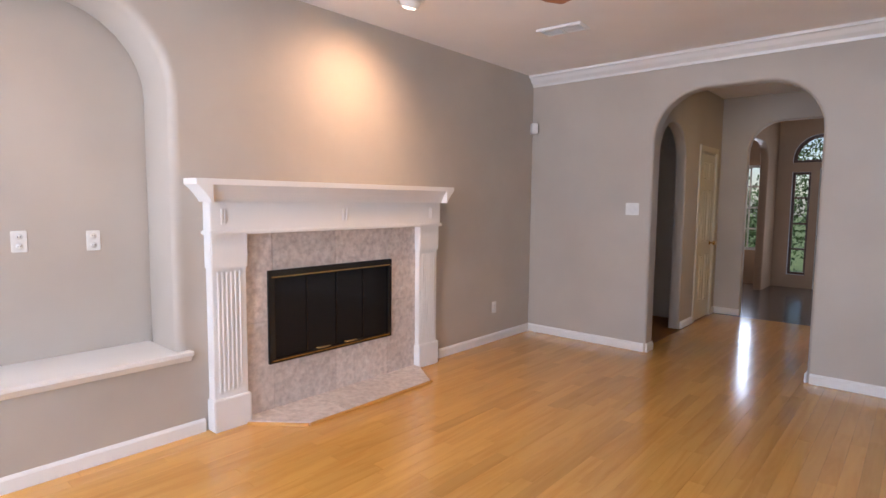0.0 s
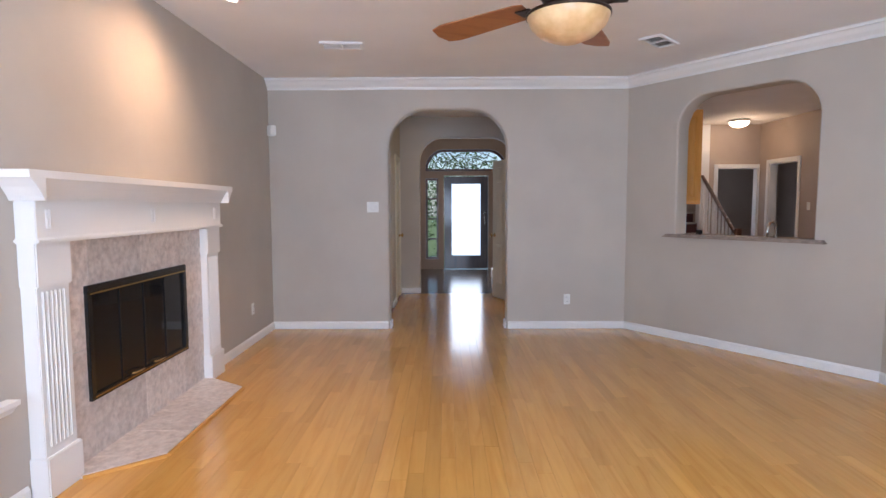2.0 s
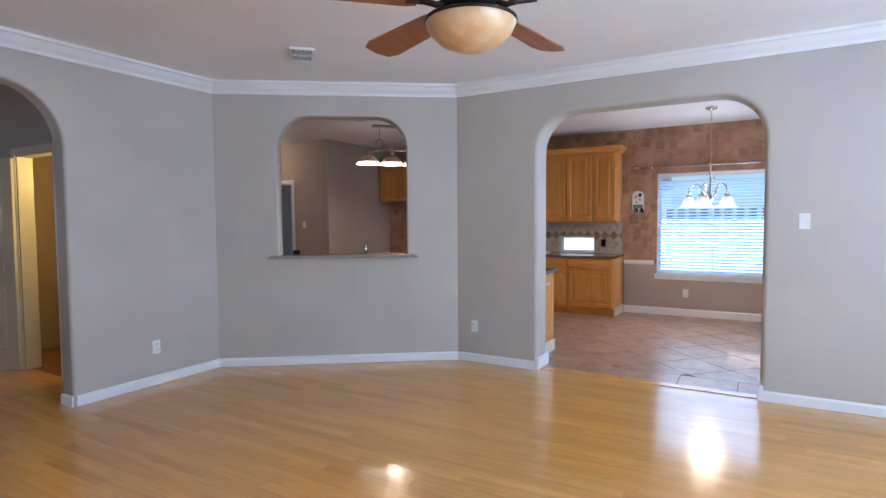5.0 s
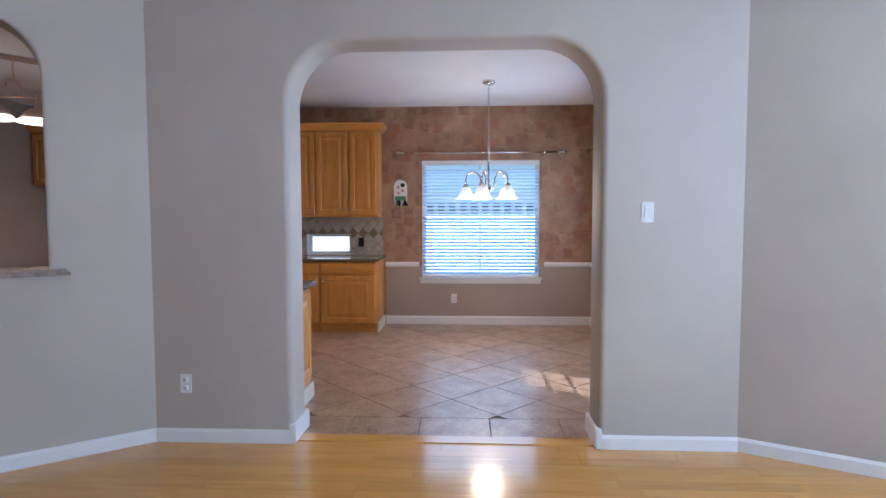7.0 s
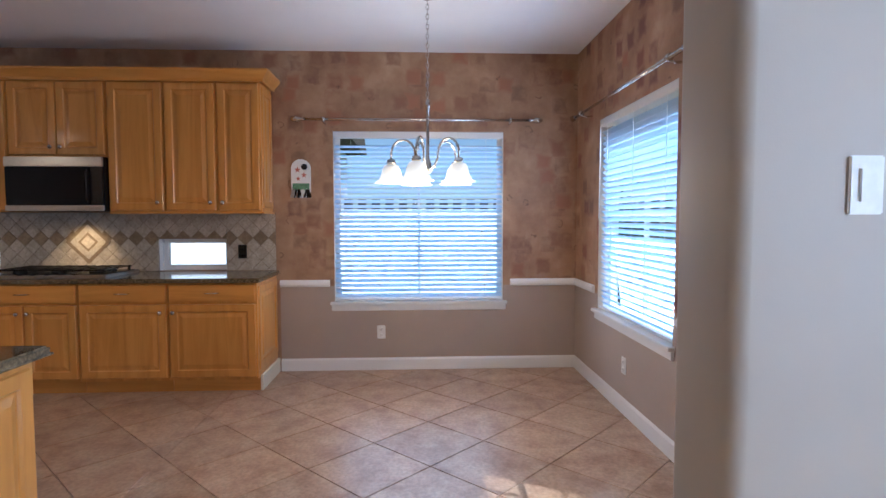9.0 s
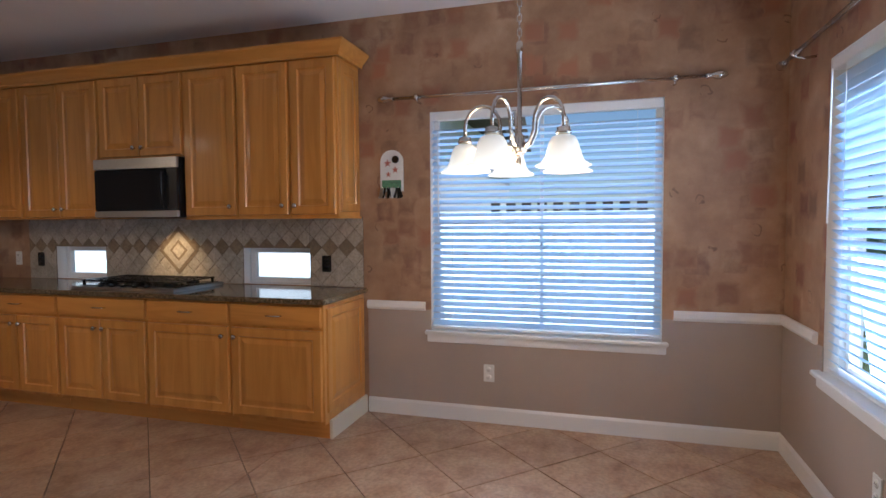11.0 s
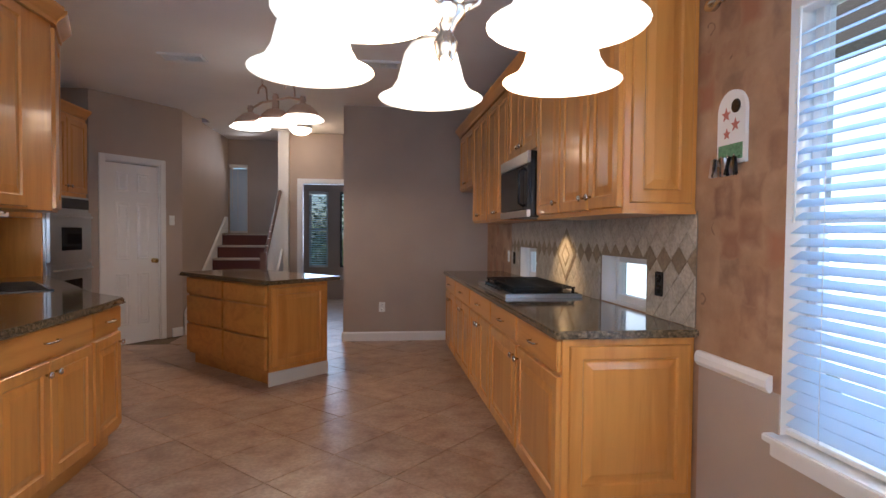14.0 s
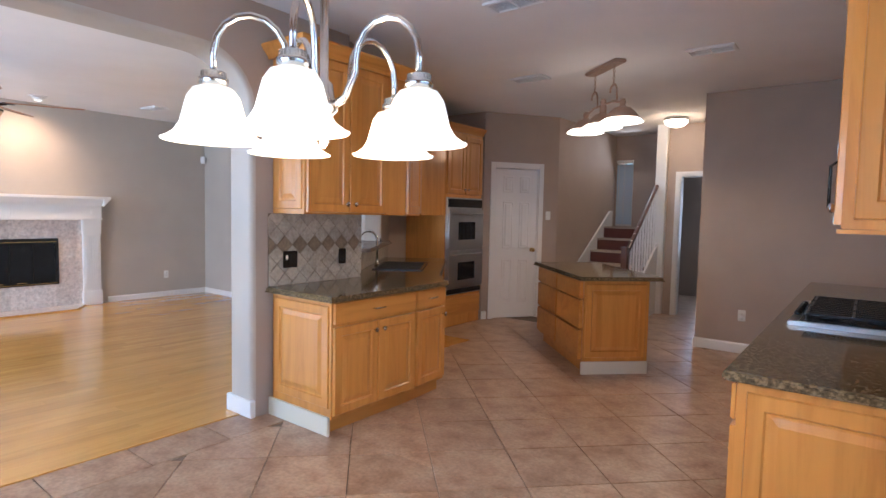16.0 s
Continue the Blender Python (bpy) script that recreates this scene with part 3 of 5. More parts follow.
KNOB = finish(lathe([(0.006, 0), (0.006, 0.012), (0.015, 0.018), (0.017, 0.025), (0.012, 0.031), (0.001, 0.033)], 12), "knob", M_NICKEL)
PULL = finish(tube([(0, -0.05, 0), (-0.022, -0.045, 0), (-0.028, 0, 0), (-0.022, 0.045, 0), (0, 0.05, 0)], 0.0045, 6), "pull", M_NICKEL)


def cabinet(name, m, w, z0, z1, depth, doors, label, group, drawer=0.0, knob="low", toe=True, drawers=(), category="cabinet", sides=()):
    """A cabinet unit from (0, 0) along +y for w; its front at x = 0 faces -x and its back is at x = depth."""
    root = thing(name, m, label, category, group)
    body = boxed(0, 0.001, z0 + (0.10 if toe else 0), depth, w - 0.001, z1, 0.003)
    part("body", body, M_MAPLE, root)
    if toe:
        part("toe_kick", boxed(0.06, 0.002, z0, depth, w - 0.002, z0 + 0.10), M_MAPLE_H, root)
    lo, hi = z0 + (0.125 if toe else 0.012), z1 - 0.012
    if drawer:
        dr = part("drawer_front", boxed(-0.02, 0.012, hi - drawer, 0, w - 0.012, hi, 0.005), M_MAPLE_H, root)
        if drawer > 0 and knob != "none":
            part("pull", PULL, None, dr, "brushed nickel bar pull", pose(-0.02, w / 2, hi - drawer / 2))
        hi -= drawer + 0.02
    for a, b in drawers:
        part("drawer_front", boxed(-0.02, 0.012, z0 + a, 0, w - 0.012, z0 + b, 0.005), M_MAPLE_H, root)
    if doors:
        dw = (w - 0.024 - 0.006 * (doors - 1)) / doors
        for i in range(doors):
            y = 0.012 + i * (dw + 0.006)
            door = part("door", panel_door(dw, hi - lo), M_MAPLE, root, "raised-panel maple door", pose(0, y, lo))
            ky = dw - 0.035 if (i % 2 == 0 and doors > 1) or (doors == 1 and "right" in knob) else 0.035
            kz = 0.06 if "low" in knob else hi - lo - 0.06
            part("knob", KNOB, None, door, "round nickel knob", pose(-0.02, ky, kz, 0, -90, 0))
    for face in sides:
        side = part("end_panel", panel_door(depth - 0.05, z1 - z0 - (0.2 if toe else 0.06), 0.012), M_MAPLE, root, "raised-panel maple end", pose(depth - 0.02, 0.002, z0 + (0.17 if toe else 0.03), 0, 0, 90) if face == "start" else pose(0.02, w - 0.002, z0 + (0.17 if toe else 0.03), 0, 0, -90))
    return root


CT = 0.88
G1 = "base cabinets along the kitchen wall"
for i, (y0, y1, doors, dr) in enumerate(((2.50, 3.16, 1, 0.13), (3.16, 3.815, 1, 0.13), (3.815, 4.595, 2, 0.13), (4.595, 5.36, 2, 0.13), (5.36, 6.03, 2, 0.13))):
    cabinet("base_cabinet", pose(5.21, y0, 0), y1 - y0, 0.0, CT - 0.035, 0.583, doors, "honey maple base cabinet with drawer above raised-panel doors", G1, dr, "high" if i != 0 else "high right", True, sides=("start",) if i == 0 else ())
G2 = "wall cabinets along the kitchen wall"
UZ = 2.40
for i, (y0, y1, z0, doors, k) in enumerate(((2.52, 2.865, 1.38, 1, "low right"), (2.865, 3.27, 1.38, 1, "low"), (3.27, 3.705, 1.38, 1, "low"), (3.705, 4.455, 1.81, 2, "low"), (4.455, 5.225, 1.38, 2, "low"), (5.225, 5.945, 1.38, 2, "low"), (5.945, 6.80, 1.76, 2, "low"))):
    cabinet("wall_cabinet", pose(5.47, y0, 0), y1 - y0, z0, UZ, 0.327, doors, "honey maple wall cabinet with raised-panel doors" if z0 < 1.5 else "short honey maple cabinet over an appliance space", G2, 0, k, False, sides=("start",) if i == 0 else ())
CAB_CROWN = [(0, 0), (0.008, 0), (0.014, 0.02), (0.05, 0.06), (0.06, 0.075), (0.06, 0.09), (0, 0.09)]
bm = sweep(CAB_CROWN, (5.45, 6.80, UZ - 0.005), (5.45, 2.50, UZ - 0.005), None, 1, 0.0, -1.0)
sweep(CAB_CROWN, (5.45, 2.50, UZ - 0.005), (5.795, 2.50, UZ - 0.005), bm, 1, -1.0, 0.0)
box(bm, 5.45, 2.50, UZ + 0.002, 5.795, 6.80, UZ + 0.02)
solid("cabinet_crown", bm, M_MAPLE_H, "stepped maple crown along the wall cabinets", "crown moulding", "structure")
solid("cabinet_light_rail", boxed(5.46, 2.505, 1.366, 5.79, 3.70, 1.3795), M_MAPLE_H, "maple strip under the wall cabinets", "trim", "structure")
ct = boxed(5.165, 2.47, CT - 0.034, 5.798, 6.04, CT, 0.008)
solid("countertop", ct, M_GRANITE, "polished dark green granite countertop on the base cabinets", "countertop")

# microwave
mw = thing("microwave", pose(5.40, 3.71, 1.385), "stainless steel and black over-range microwave", "microwave")
part("body", boxed(0.02, 0.0, 0.0, 0.39, 0.74, 0.42, 0.004), M_BLACK, mw)
part("door", boxed(0.0, 0.10, 0.05, 0.022, 0.735, 0.34, 0.004), M_SMOKE, mw, "black glass door")
part("control_panel", boxed(0.0, 0.004, 0.05, 0.021, 0.095, 0.34, 0.003), M_BLACK, mw)
part("top_band", boxed(-0.004, 0.002, 0.345, 0.021, 0.738, 0.418, 0.004), M_STEEL, mw, "brushed steel band")
part("bottom_band", boxed(-0.004, 0.002, 0.002, 0.021, 0.738, 0.046, 0.004), M_STEEL, mw, "brushed steel band")
part("handle", tube([(0.0, 0.11, 0.07), (-0.03, 0.11, 0.09), (-0.03, 0.11, 0.30), (0.0, 0.11, 0.32)], 0.008), M_BLACK, mw)
# cooktop
ck = thing("cooktop", pose(5.24, 3.62, CT), "black and steel gas cooktop on the granite", "cooktop")
part("tray", boxed(0.0, 0.0, 0.0, 0.50, 0.90, 0.022, 0.006), M_STEEL, ck)
part("pan", boxed(0.05, 0.03, 0.0225, 0.48, 0.87, 0.027), M_BLACK, ck)
for yy in (0.04, 0.325, 0.61):
    bm = bmesh.new()
    for k in range(4):
        box(bm, 0.06, yy + 0.02 + k * 0.073, 0.05, 0.47, yy + 0.032 + k * 0.073, 0.062)
    for k in range(3):
        box(bm, 0.07 + k * 0.19, yy + 0.01, 0.049, 0.082 + k * 0.19, yy + 0.25, 0.061)
    for xx in (0.07, 0.45):
        for y2 in (0.02, 0.238):
            box(bm, xx, yy + y2, 0.027, xx + 0.014, yy + y2 + 0.014, 0.05)
    part("grate", bm, M_BLACK, ck, "cast-iron grate")
    for xx in (0.16, 0.37):
        part("burner", lathe([(0.045, 0), (0.045, 0.012), (0.03, 0.018), (0.001, 0.02)], 16), M_BLACK, ck, "", pose(xx, yy + 0.13, 0.0275))
for k in range(5):
    part("knob", lathe([(0.018, 0), (0.018, 0.008), (0.014, 0.024), (0.001, 0.025)], 14), M_BLACK, ck, "", pose(0.026, 0.25 + k * 0.10, 0.0225))

# ---- sink run ----
U = Vector((1.37, -1.90, 0)).normalized()
NK = Vector((-U.y, U.x, 0))
G3 = "base cabinets of the sink run"
FX = 2.96
half = Matrix.Rotation(radians(180), 4, "Z")
cabinet("base_cabinet", pose(FX, 3.41, 0) @ half, 0.79, 0.0, CT - 0.035, 0.60, 2, "honey maple base cabinet with drawer and two doors", G3, 0.13, "high", True, sides=("end",))
cabinet("base_cabinet", pose(FX, 3.41, 0) @ pose(-0.03, 0.39, 0, 0, 0, 184), 0.388, 0.0, CT - 0.035, 0.50, 1, "narrow honey maple cabinet turning the corner", G3, 0.13, "high", True)
K0 = Vector((2.07, 3.32, 0)) + NK * 0.205
ang = math.degrees(math.atan2(-U.y, -U.x)) - 90  # cabinets run along -U
run = thing("base_cabinet", Matrix.Identity(4), "honey maple sink base cabinet on the angled wall", "cabinet", G3)
poly = [tuple((K0 + NK * a - U * b)[:2]) for a, b in ((0.0, 0.05), (0.66, 0.24), (0.66, 1.75), (0.0, 1.75))]
part("body", extrude(poly, CT - 0.036, m=Matrix.Translation((0, 0, 0.0005))), M_MAPLE, run)
top = [(2.335, 2.585), (3.0, 2.585), (3.0, 3.42), (2.965, 3.80)] + [tuple((K0 + NK * 0.72 - U * b)[:2]) for b in (0.27, 1.95)] + [tuple((K0 - U * b)[:2]) for b in (1.95, 0.0)] + [(2.335, 3.3)]
bm = extrude(top, 0.034, m=Matrix.Translation((0, 0, CT - 0.034)))
bmesh.ops.bevel(bm, geom=[e for e in bm.edges if abs(e.verts[0].co.z - e.verts[1].co.z) < 0.001], offset=0.007, segments=2, affect="EDGES")
solid("countertop", bm, M_GRANITE, "polished dark granite countertop round the sink", "countertop")
# sink and faucet
sk = thing("sink", Matrix.Translation(K0 + NK * 0.33 - U * 0.92 + Vector((0, 0, CT))) @ pose(0, 0, 0, 0, 0, ang), "black double-bowl sink set in the granite", "sink")
part("rim", boxed(-0.24, -0.40, 0.0, 0.22, 0.40, 0.008, 0.003), M_BLACK, sk)
for y0, y1 in ((-0.37, -0.02), (0.02, 0.37)):
    # flat dark plate in place of a hollow bowl
    bm = boxed(-0.21, y0, 0.0085, 0.19, y1, 0.010)
    part("bowl", bm, M_SOOT_HOLLOW, sk)
fa = thing("faucet", Matrix.Translation(K0 + NK * 0.075 - U * 0.92 + Vector((0, 0, CT))) @ pose(0, 0, 0, 0, 0, ang), "tall brushed nickel gooseneck faucet behind the sink", "faucet")
part("base", lathe([(0.026, 0), (0.026, 0.02), (0.016, 0.035), (0.015, 0.06)], 16), M_NICKEL, fa)
part("spout", tube([(0, 0, 0.05), (0, 0, 0.25)] + [(-0.085 + 0.085 * math.cos(a), 0, 0.25 + 0.085 * math.sin(a)) for a in [math.pi * i / 10 for i in range(1, 11)]] + [(-0.17, 0, 0.20)], 0.012), M_NICKEL, fa)
part("lever", tube([(0, -0.02, 0.05), (0, -0.07, 0.09)], 0.006), M_NICKEL, fa)
# wall cabinets over the sink run
G4 = "wall cabinets beside the arch"
cabinet("wall_cabinet", pose(2.68, 3.38, 0) @ half, 0.75, 1.38, UZ, 0.335, 2, "honey maple wall cabinet with two raised-panel doors", G4, 0, "low", False, sides=("end",))
run = thing("wall_cabinet", Matrix.Identity(4), "angled honey maple wall cabinet end beside the pass-through", "cabinet", G4)
part("body", extrude([(2.345, 3.382), (2.68, 3.382), (2.68, 3.60), (2.52, 3.96), (2.28, 3.96)], UZ - 1.38, m=Matrix.Translation((0, 0, 1.38))), M_MAPLE, run)
part("door", panel_door(0.37, 0.99), M_MAPLE, run, "", pose(2.524, 3.952, 1.395, 0, 0, 204))
bm = sweep(CAB_CROWN, (2.335, 2.61, UZ - 0.005), (2.70, 2.61, UZ - 0.005), None, 1, 0.0, -1.0)
sweep(CAB_CROWN, (2.70, 2.61, UZ - 0.005), (2.70, 3.605, UZ - 0.005), bm, 1, -1.0, 0.21)
sweep(CAB_CROWN, (2.70, 3.605, UZ - 0.005), (2.54, 3.965, UZ - 0.005), bm, 1, 0.21, 0.0)
extrude([(2.335, 2.61), (2.70, 2.61), (2.70, 3.605), (2.54, 3.965), (2.28, 3.965)], 0.018, bm, Matrix.Translation((0, 0, UZ + 0.002)))
solid("cabinet_crown", bm, M_MAPLE_H, "stepped maple crown on the wall cabinet", "crown moulding", "structure")

run = thing("wall_cabinet", Matrix.Identity(4), "honey maple wall cabinet between the pass-through and the ovens", "cabinet", G4)
part("body", extrude([(1.12, 5.20), (1.498, 5.20), (1.498, 5.635), (1.12, 5.635)], UZ - 1.38, m=Matrix.Translation((0, 0, 1.38))), M_MAPLE, run)
d = part("door", panel_door(0.34, 0.98), M_MAPLE, run, "", pose(1.48, 5.20, 1.40, 0, 0, 90))
part("knob", KNOB, None, d, "", pose(-0.02, 0.30, 0.06, 0, -90, 0))
# oven tower
ov = thing("oven_cabinet", pose(1.50, 6.42, 0) @ half, "tall honey maple oven cabinet", "cabinet")
part("body", boxed(0.0, 0.0, 0.0, 0.62, 0.78, UZ, 0.004), M_MAPLE, ov)
for k in range(2):
    d = part("door", panel_door(0.372, 0.72), M_MAPLE, ov, "", pose(0, 0.012 + k * 0.378, 1.64))
    part("knob", KNOB, None, d, "", pose(-0.02, 0.335 if k == 0 else 0.035, 0.06, 0, -90, 0))
part("drawer_front", boxed(-0.02, 0.012, 0.13, 0, 0.768, 0.36, 0.005), M_MAPLE_H, ov)
bm = sweep(CAB_CROWN, (0.0, 0.78, UZ), (0.0, 0.0, UZ), None, 1, 0, 0)
part("crown", bm, M_MAPLE_H, ov)
oven = thing("wall_oven", pose(1.525, 6.41, 0.40) @ half, "stainless double wall oven with black glass doors", "oven")
part("casing", boxed(0.0, 0.0, 0.0, 0.024, 0.76, 1.20, 0.004), M_STEEL, oven)
part("control_panel", boxed(-0.012, 0.02, 1.08, 0.0, 0.74, 1.18, 0.003), M_BLACK, oven)
for z in (0.08, 0.58):
    d = part("oven_door", boxed(-0.03, 0.01, z, 0.0, 0.75, z + 0.47, 0.006), M_STEEL, oven)
    part("window", boxed(-0.034, 0.20, z + 0.10, -0.0305, 0.56, z + 0.32, 0.001), M_SMOKE, d)
    part("handle", tube([(-0.03, 0.06, z + 0.42), (-0.07, 0.08, z + 0.42), (-0.07, 0.68, z + 0.42), (-0.03, 0.70, z + 0.42)], 0.011), M_STEEL, d)
part("vent", boxed(-0.006, 0.01, 0.01, 0.0, 0.75, 0.07, 0.003), M_BLACK, oven)

# island
IS = Matrix.Translation((3.58, 4.95, 0)) @ pose(0, 0, 0, 0, 0, 44)
isl = thing("island", IS, "honey maple kitchen island with drawers and panelled end", "kitchen island")
part("body", boxed(0.014, 0.0, 0.10, 0.62, 1.34, CT - 0.036, 0.004), M_MAPLE, isl)
part("toe_kick", boxed(0.055, 0.0, 0.0, 0.60, 1.30, 0.10), M_MAPLE_H, isl)
for a, b in ((0.02, 0.655), (0.675, 1.32)):
    for z0, z1 in ((0.13, 0.39), (0.41, 0.66), (0.68, 0.83)):
        part("drawer_front", boxed(-0.02, a, z0, 0.013, b, z1, 0.005), M_MAPLE_H, isl)
part("end_panel", panel_door(0.56, 0.66, 0.012), M_MAPLE, isl, "", pose(0.59, 0.0, 0.15, 0, 0, 90))
part("end_base", boxed(0.0, -0.014, 0.0, 0.62, 0.0, 0.115, 0.003), M_CREAM, isl, "pale base strip")
part("outlet", boxed(0.60, 0.3, 0.5, 0.626, 0.38, 0.62, 0.002), M_BLACK, isl)
bm = extrude([(-0.05, -0.09), (0.70, -0.09), (0.70, 1.40), (-0.05, 1.40)], 0.034, m=IS @ Matrix.Translation((0, 0, CT - 0.034)))
bmesh.ops.bevel(bm, geom=list(bm.edges), offset=0.008, segments=2, affect="EDGES")
solid("countertop", bm, M_GRANITE, "polished granite top of the island", "countertop")
for x0, x1, y in ((2.34, 2.955, 2.605),):
    solid("end_base", boxed(x0, y - 0.006, 0.0, x1, y + 0.014, 0.12, 0.003), M_CREAM, "pale base strip at the cabinet end", "trim", "structure")
solid("end_base", boxed(5.26, 2.478, 0.0, 5.79, 2.499, 0.12, 0.003), M_CREAM, "pale base strip at the cabinet end", "trim", "structure")
# ---- fireplace ----
fp = thing("fireplace", pose(-3.22, 0, 0), "white painted fireplace with marble surround and black glass doors", "fireplace")
Y0, Y1 = 1.61, 3.61
for y0, y1, z0, z1 in ((1.78, 2.04, 0.02, 0.62), (1.78, 2.04, 0.622, 1.22), (3.07, 3.39, 0.02, 0.62), (3.07, 3.39, 0.622, 1.22), (2.042, 2.554, 0.93, 1.22), (2.556, 3.068, 0.93, 1.22), (2.042, 2.554, 0.02, 0.355), (2.556, 3.068, 0.02, 0.355)):
    part("surround_tile", boxed(0.002, y0, z0, 0.03, y1, z1, 0.002), M_MARBLE, fp, "cream marble surround tile")
for y0 in (Y0, Y1 - 0.22):
    leg = part("pilaster", boxed(0.0, y0, 0.0, 0.075, y0 + 0.22, 1.27, 0.004), M_TRIM, fp)
    part("plinth", boxed(0.0, y0 - 0.012, 0.0, 0.095, y0 + 0.232, 0.20, 0.006), M_TRIM, leg)
    part("cap", boxed(0.0, y0 - 0.008, 1.0, 0.09, y0 + 0.228, 1.27, 0.006), M_TRIM, leg)
    for k in range(6):
        part("flute", boxed(0.072, y0 + 0.028 + k * 0.028, 0.24, 0.084, y0 + 0.046 + k * 0.028, 0.98, 0.005), M_TRIM, leg)
fr = part("frieze", boxed(0.0, Y0 - 0.01, 1.215, 0.10, Y1 + 0.01, 1.40, 0.004), M_TRIM, fp)
part("bead", boxed(0.0, Y0 - 0.025, 1.205, 0.115, Y1 + 0.025, 1.23, 0.006), M_TRIM, fr)
for y in (1.66, 1.68, 2.565, 2.60, 3.48, 3.50):
    part("frieze_strip", boxed(0.098, y, 1.27, 0.108, y + 0.014, 1.36, 0.003), M_TRIM, fr)
MANT = [(0, 0), (0.105, 0), (0.112, 0.02), (0.135, 0.06), (0.16, 0.095), (0.165, 0.10), (0.165, 0.135), (0, 0.135)]
bm = sweep(MANT, (0, Y1 + 0.02, 1.40), (0, Y0 - 0.02, 1.40), None, -1)
for y, s in ((Y0 - 0.02, -1), (Y1 + 0.02, 1)):
    sweep([(0, 0), (0.01, 0), (0.02, 0.02), (0.05, 0.06), (0.085, 0.095), (0.095, 0.10), (0.095, 0.135), (0, 0.135)], (0, y, 1.40), (0.165, y, 1.40), bm, -s)
bmesh.ops.remove_doubles(bm, verts=bm.verts, dist=0.0005)
part("mantel_shelf", bm, M_TRIM, fp, "white mantel shelf with crown profile")
part("firebox", boxed(-0.2, 2.05, 0.36, 0.006, 3.06, 0.92), M_SOOT_HOLLOW, fp)
bm = bmesh.new()
for y0, y1, z0, z1 in ((2.0, 3.10, 0.90, 0.955), (2.0, 3.10, 0.33, 0.362), (2.0, 2.04, 0.362, 0.90), (3.06, 3.10, 0.362, 0.90)):
    box(bm, 0.02, y0, z0, 0.05, y1, z1, 0.003)
part("door_surround", bm, M_BLACK, fp)
for k in range(4):
    y = 2.042 + k * 0.2545
    g = part("glass_door", boxed(0.028, y, 0.364, 0.034, y + 0.251, 0.898, 0.001), M_SMOKE, fp, "smoked glass bifold door")
    part("stile", boxed(0.034, y, 0.364, 0.040, y + 0.010, 0.898, 0.001), M_BLACK, g)
for y in (2.36, 2.61):
    part("handle", tube([(0.04, y, 0.375), (0.07, y + 0.02, 0.375), (0.07, y + 0.11, 0.375), (0.04, y + 0.13, 0.375)], 0.006), M_BRASS, fp, "brass handle")
part("trim_strip", boxed(0.05, 2.02, 0.905, 0.054, 3.08, 0.914, 0.001), M_BRASS, fp)
part("trim_strip", boxed(0.05, 2.02, 0.345, 0.054, 3.08, 0.352, 0.001), M_BRASS, fp)
HE = [(0.0, 1.81), (0.10, 1.81), (0.40, 2.06), (0.40, 3.18), (0.10, 3.38), (0.0, 3.38)]
hearth = thing("hearth", pose(-3.22, 0, 0.001), "flush cream marble hearth of joined slabs with clipped corners", "hearth")
for slab in (HE[:3] + [(0.40, 2.36), (0.0, 2.36)], [(0.0, 2.363), (0.40, 2.363), (0.40, 2.86), (0.0, 2.86)], [(0.0, 2.863), (0.40, 2.863)] + HE[3:]):
    part("slab", extrude(slab, 0.02), M_MARBLE, hearth)
bm = bmesh.new()
for (a, b), (c, e) in zip(HE[1:], HE[2:5]):
    dv = Vector((c - a, e - b, 0))
    m = Matrix.Translation((-3.22 + a, b, 0)) @ Matrix.Rotation(math.atan2(dv.y, dv.x), 4, "Z")
    box(bm, 0, -0.022, 0.0005, dv.length, 0.0, 0.017, 0.003, m=m)
solid("hearth_edging", bm, M_FLOOR_J, "oak edging strip round the hearth", "trim", "structure")
# niche ledge
bm = sweep([(0, 0), (0.02, 0), (0.045, 0.035), (0.06, 0.04), (0.06, 0.062), (0, 0.062)], (-3.22, -0.62, 0.462), (-3.22, 1.50, 0.462), None, 1)
box(bm, -3.62, -0.54, 0.5, -3.215, 1.425, 0.5235)
solid("niche_ledge", bm, M_TRIM, "white moulded ledge of the display niche", "ledge", "structure")

# pass-through sill
A = Vector((0.70, 5.22, 0))
bm = extrude([tuple((A + U * a + NK * b)[:2]) for a, b in ((0.50, -0.07), (1.93, -0.07), (1.93, 0.30), (0.50, 0.30))], 0.03, m=Matrix.Translation((0, 0, 1.048)))
bmesh.ops.bevel(bm, geom=list(bm.edges), offset=0.01, segments=2, affect="EDGES")
solid("bar_sill", bm, M_SILL, "stone ledge of the pass-through", "sill")


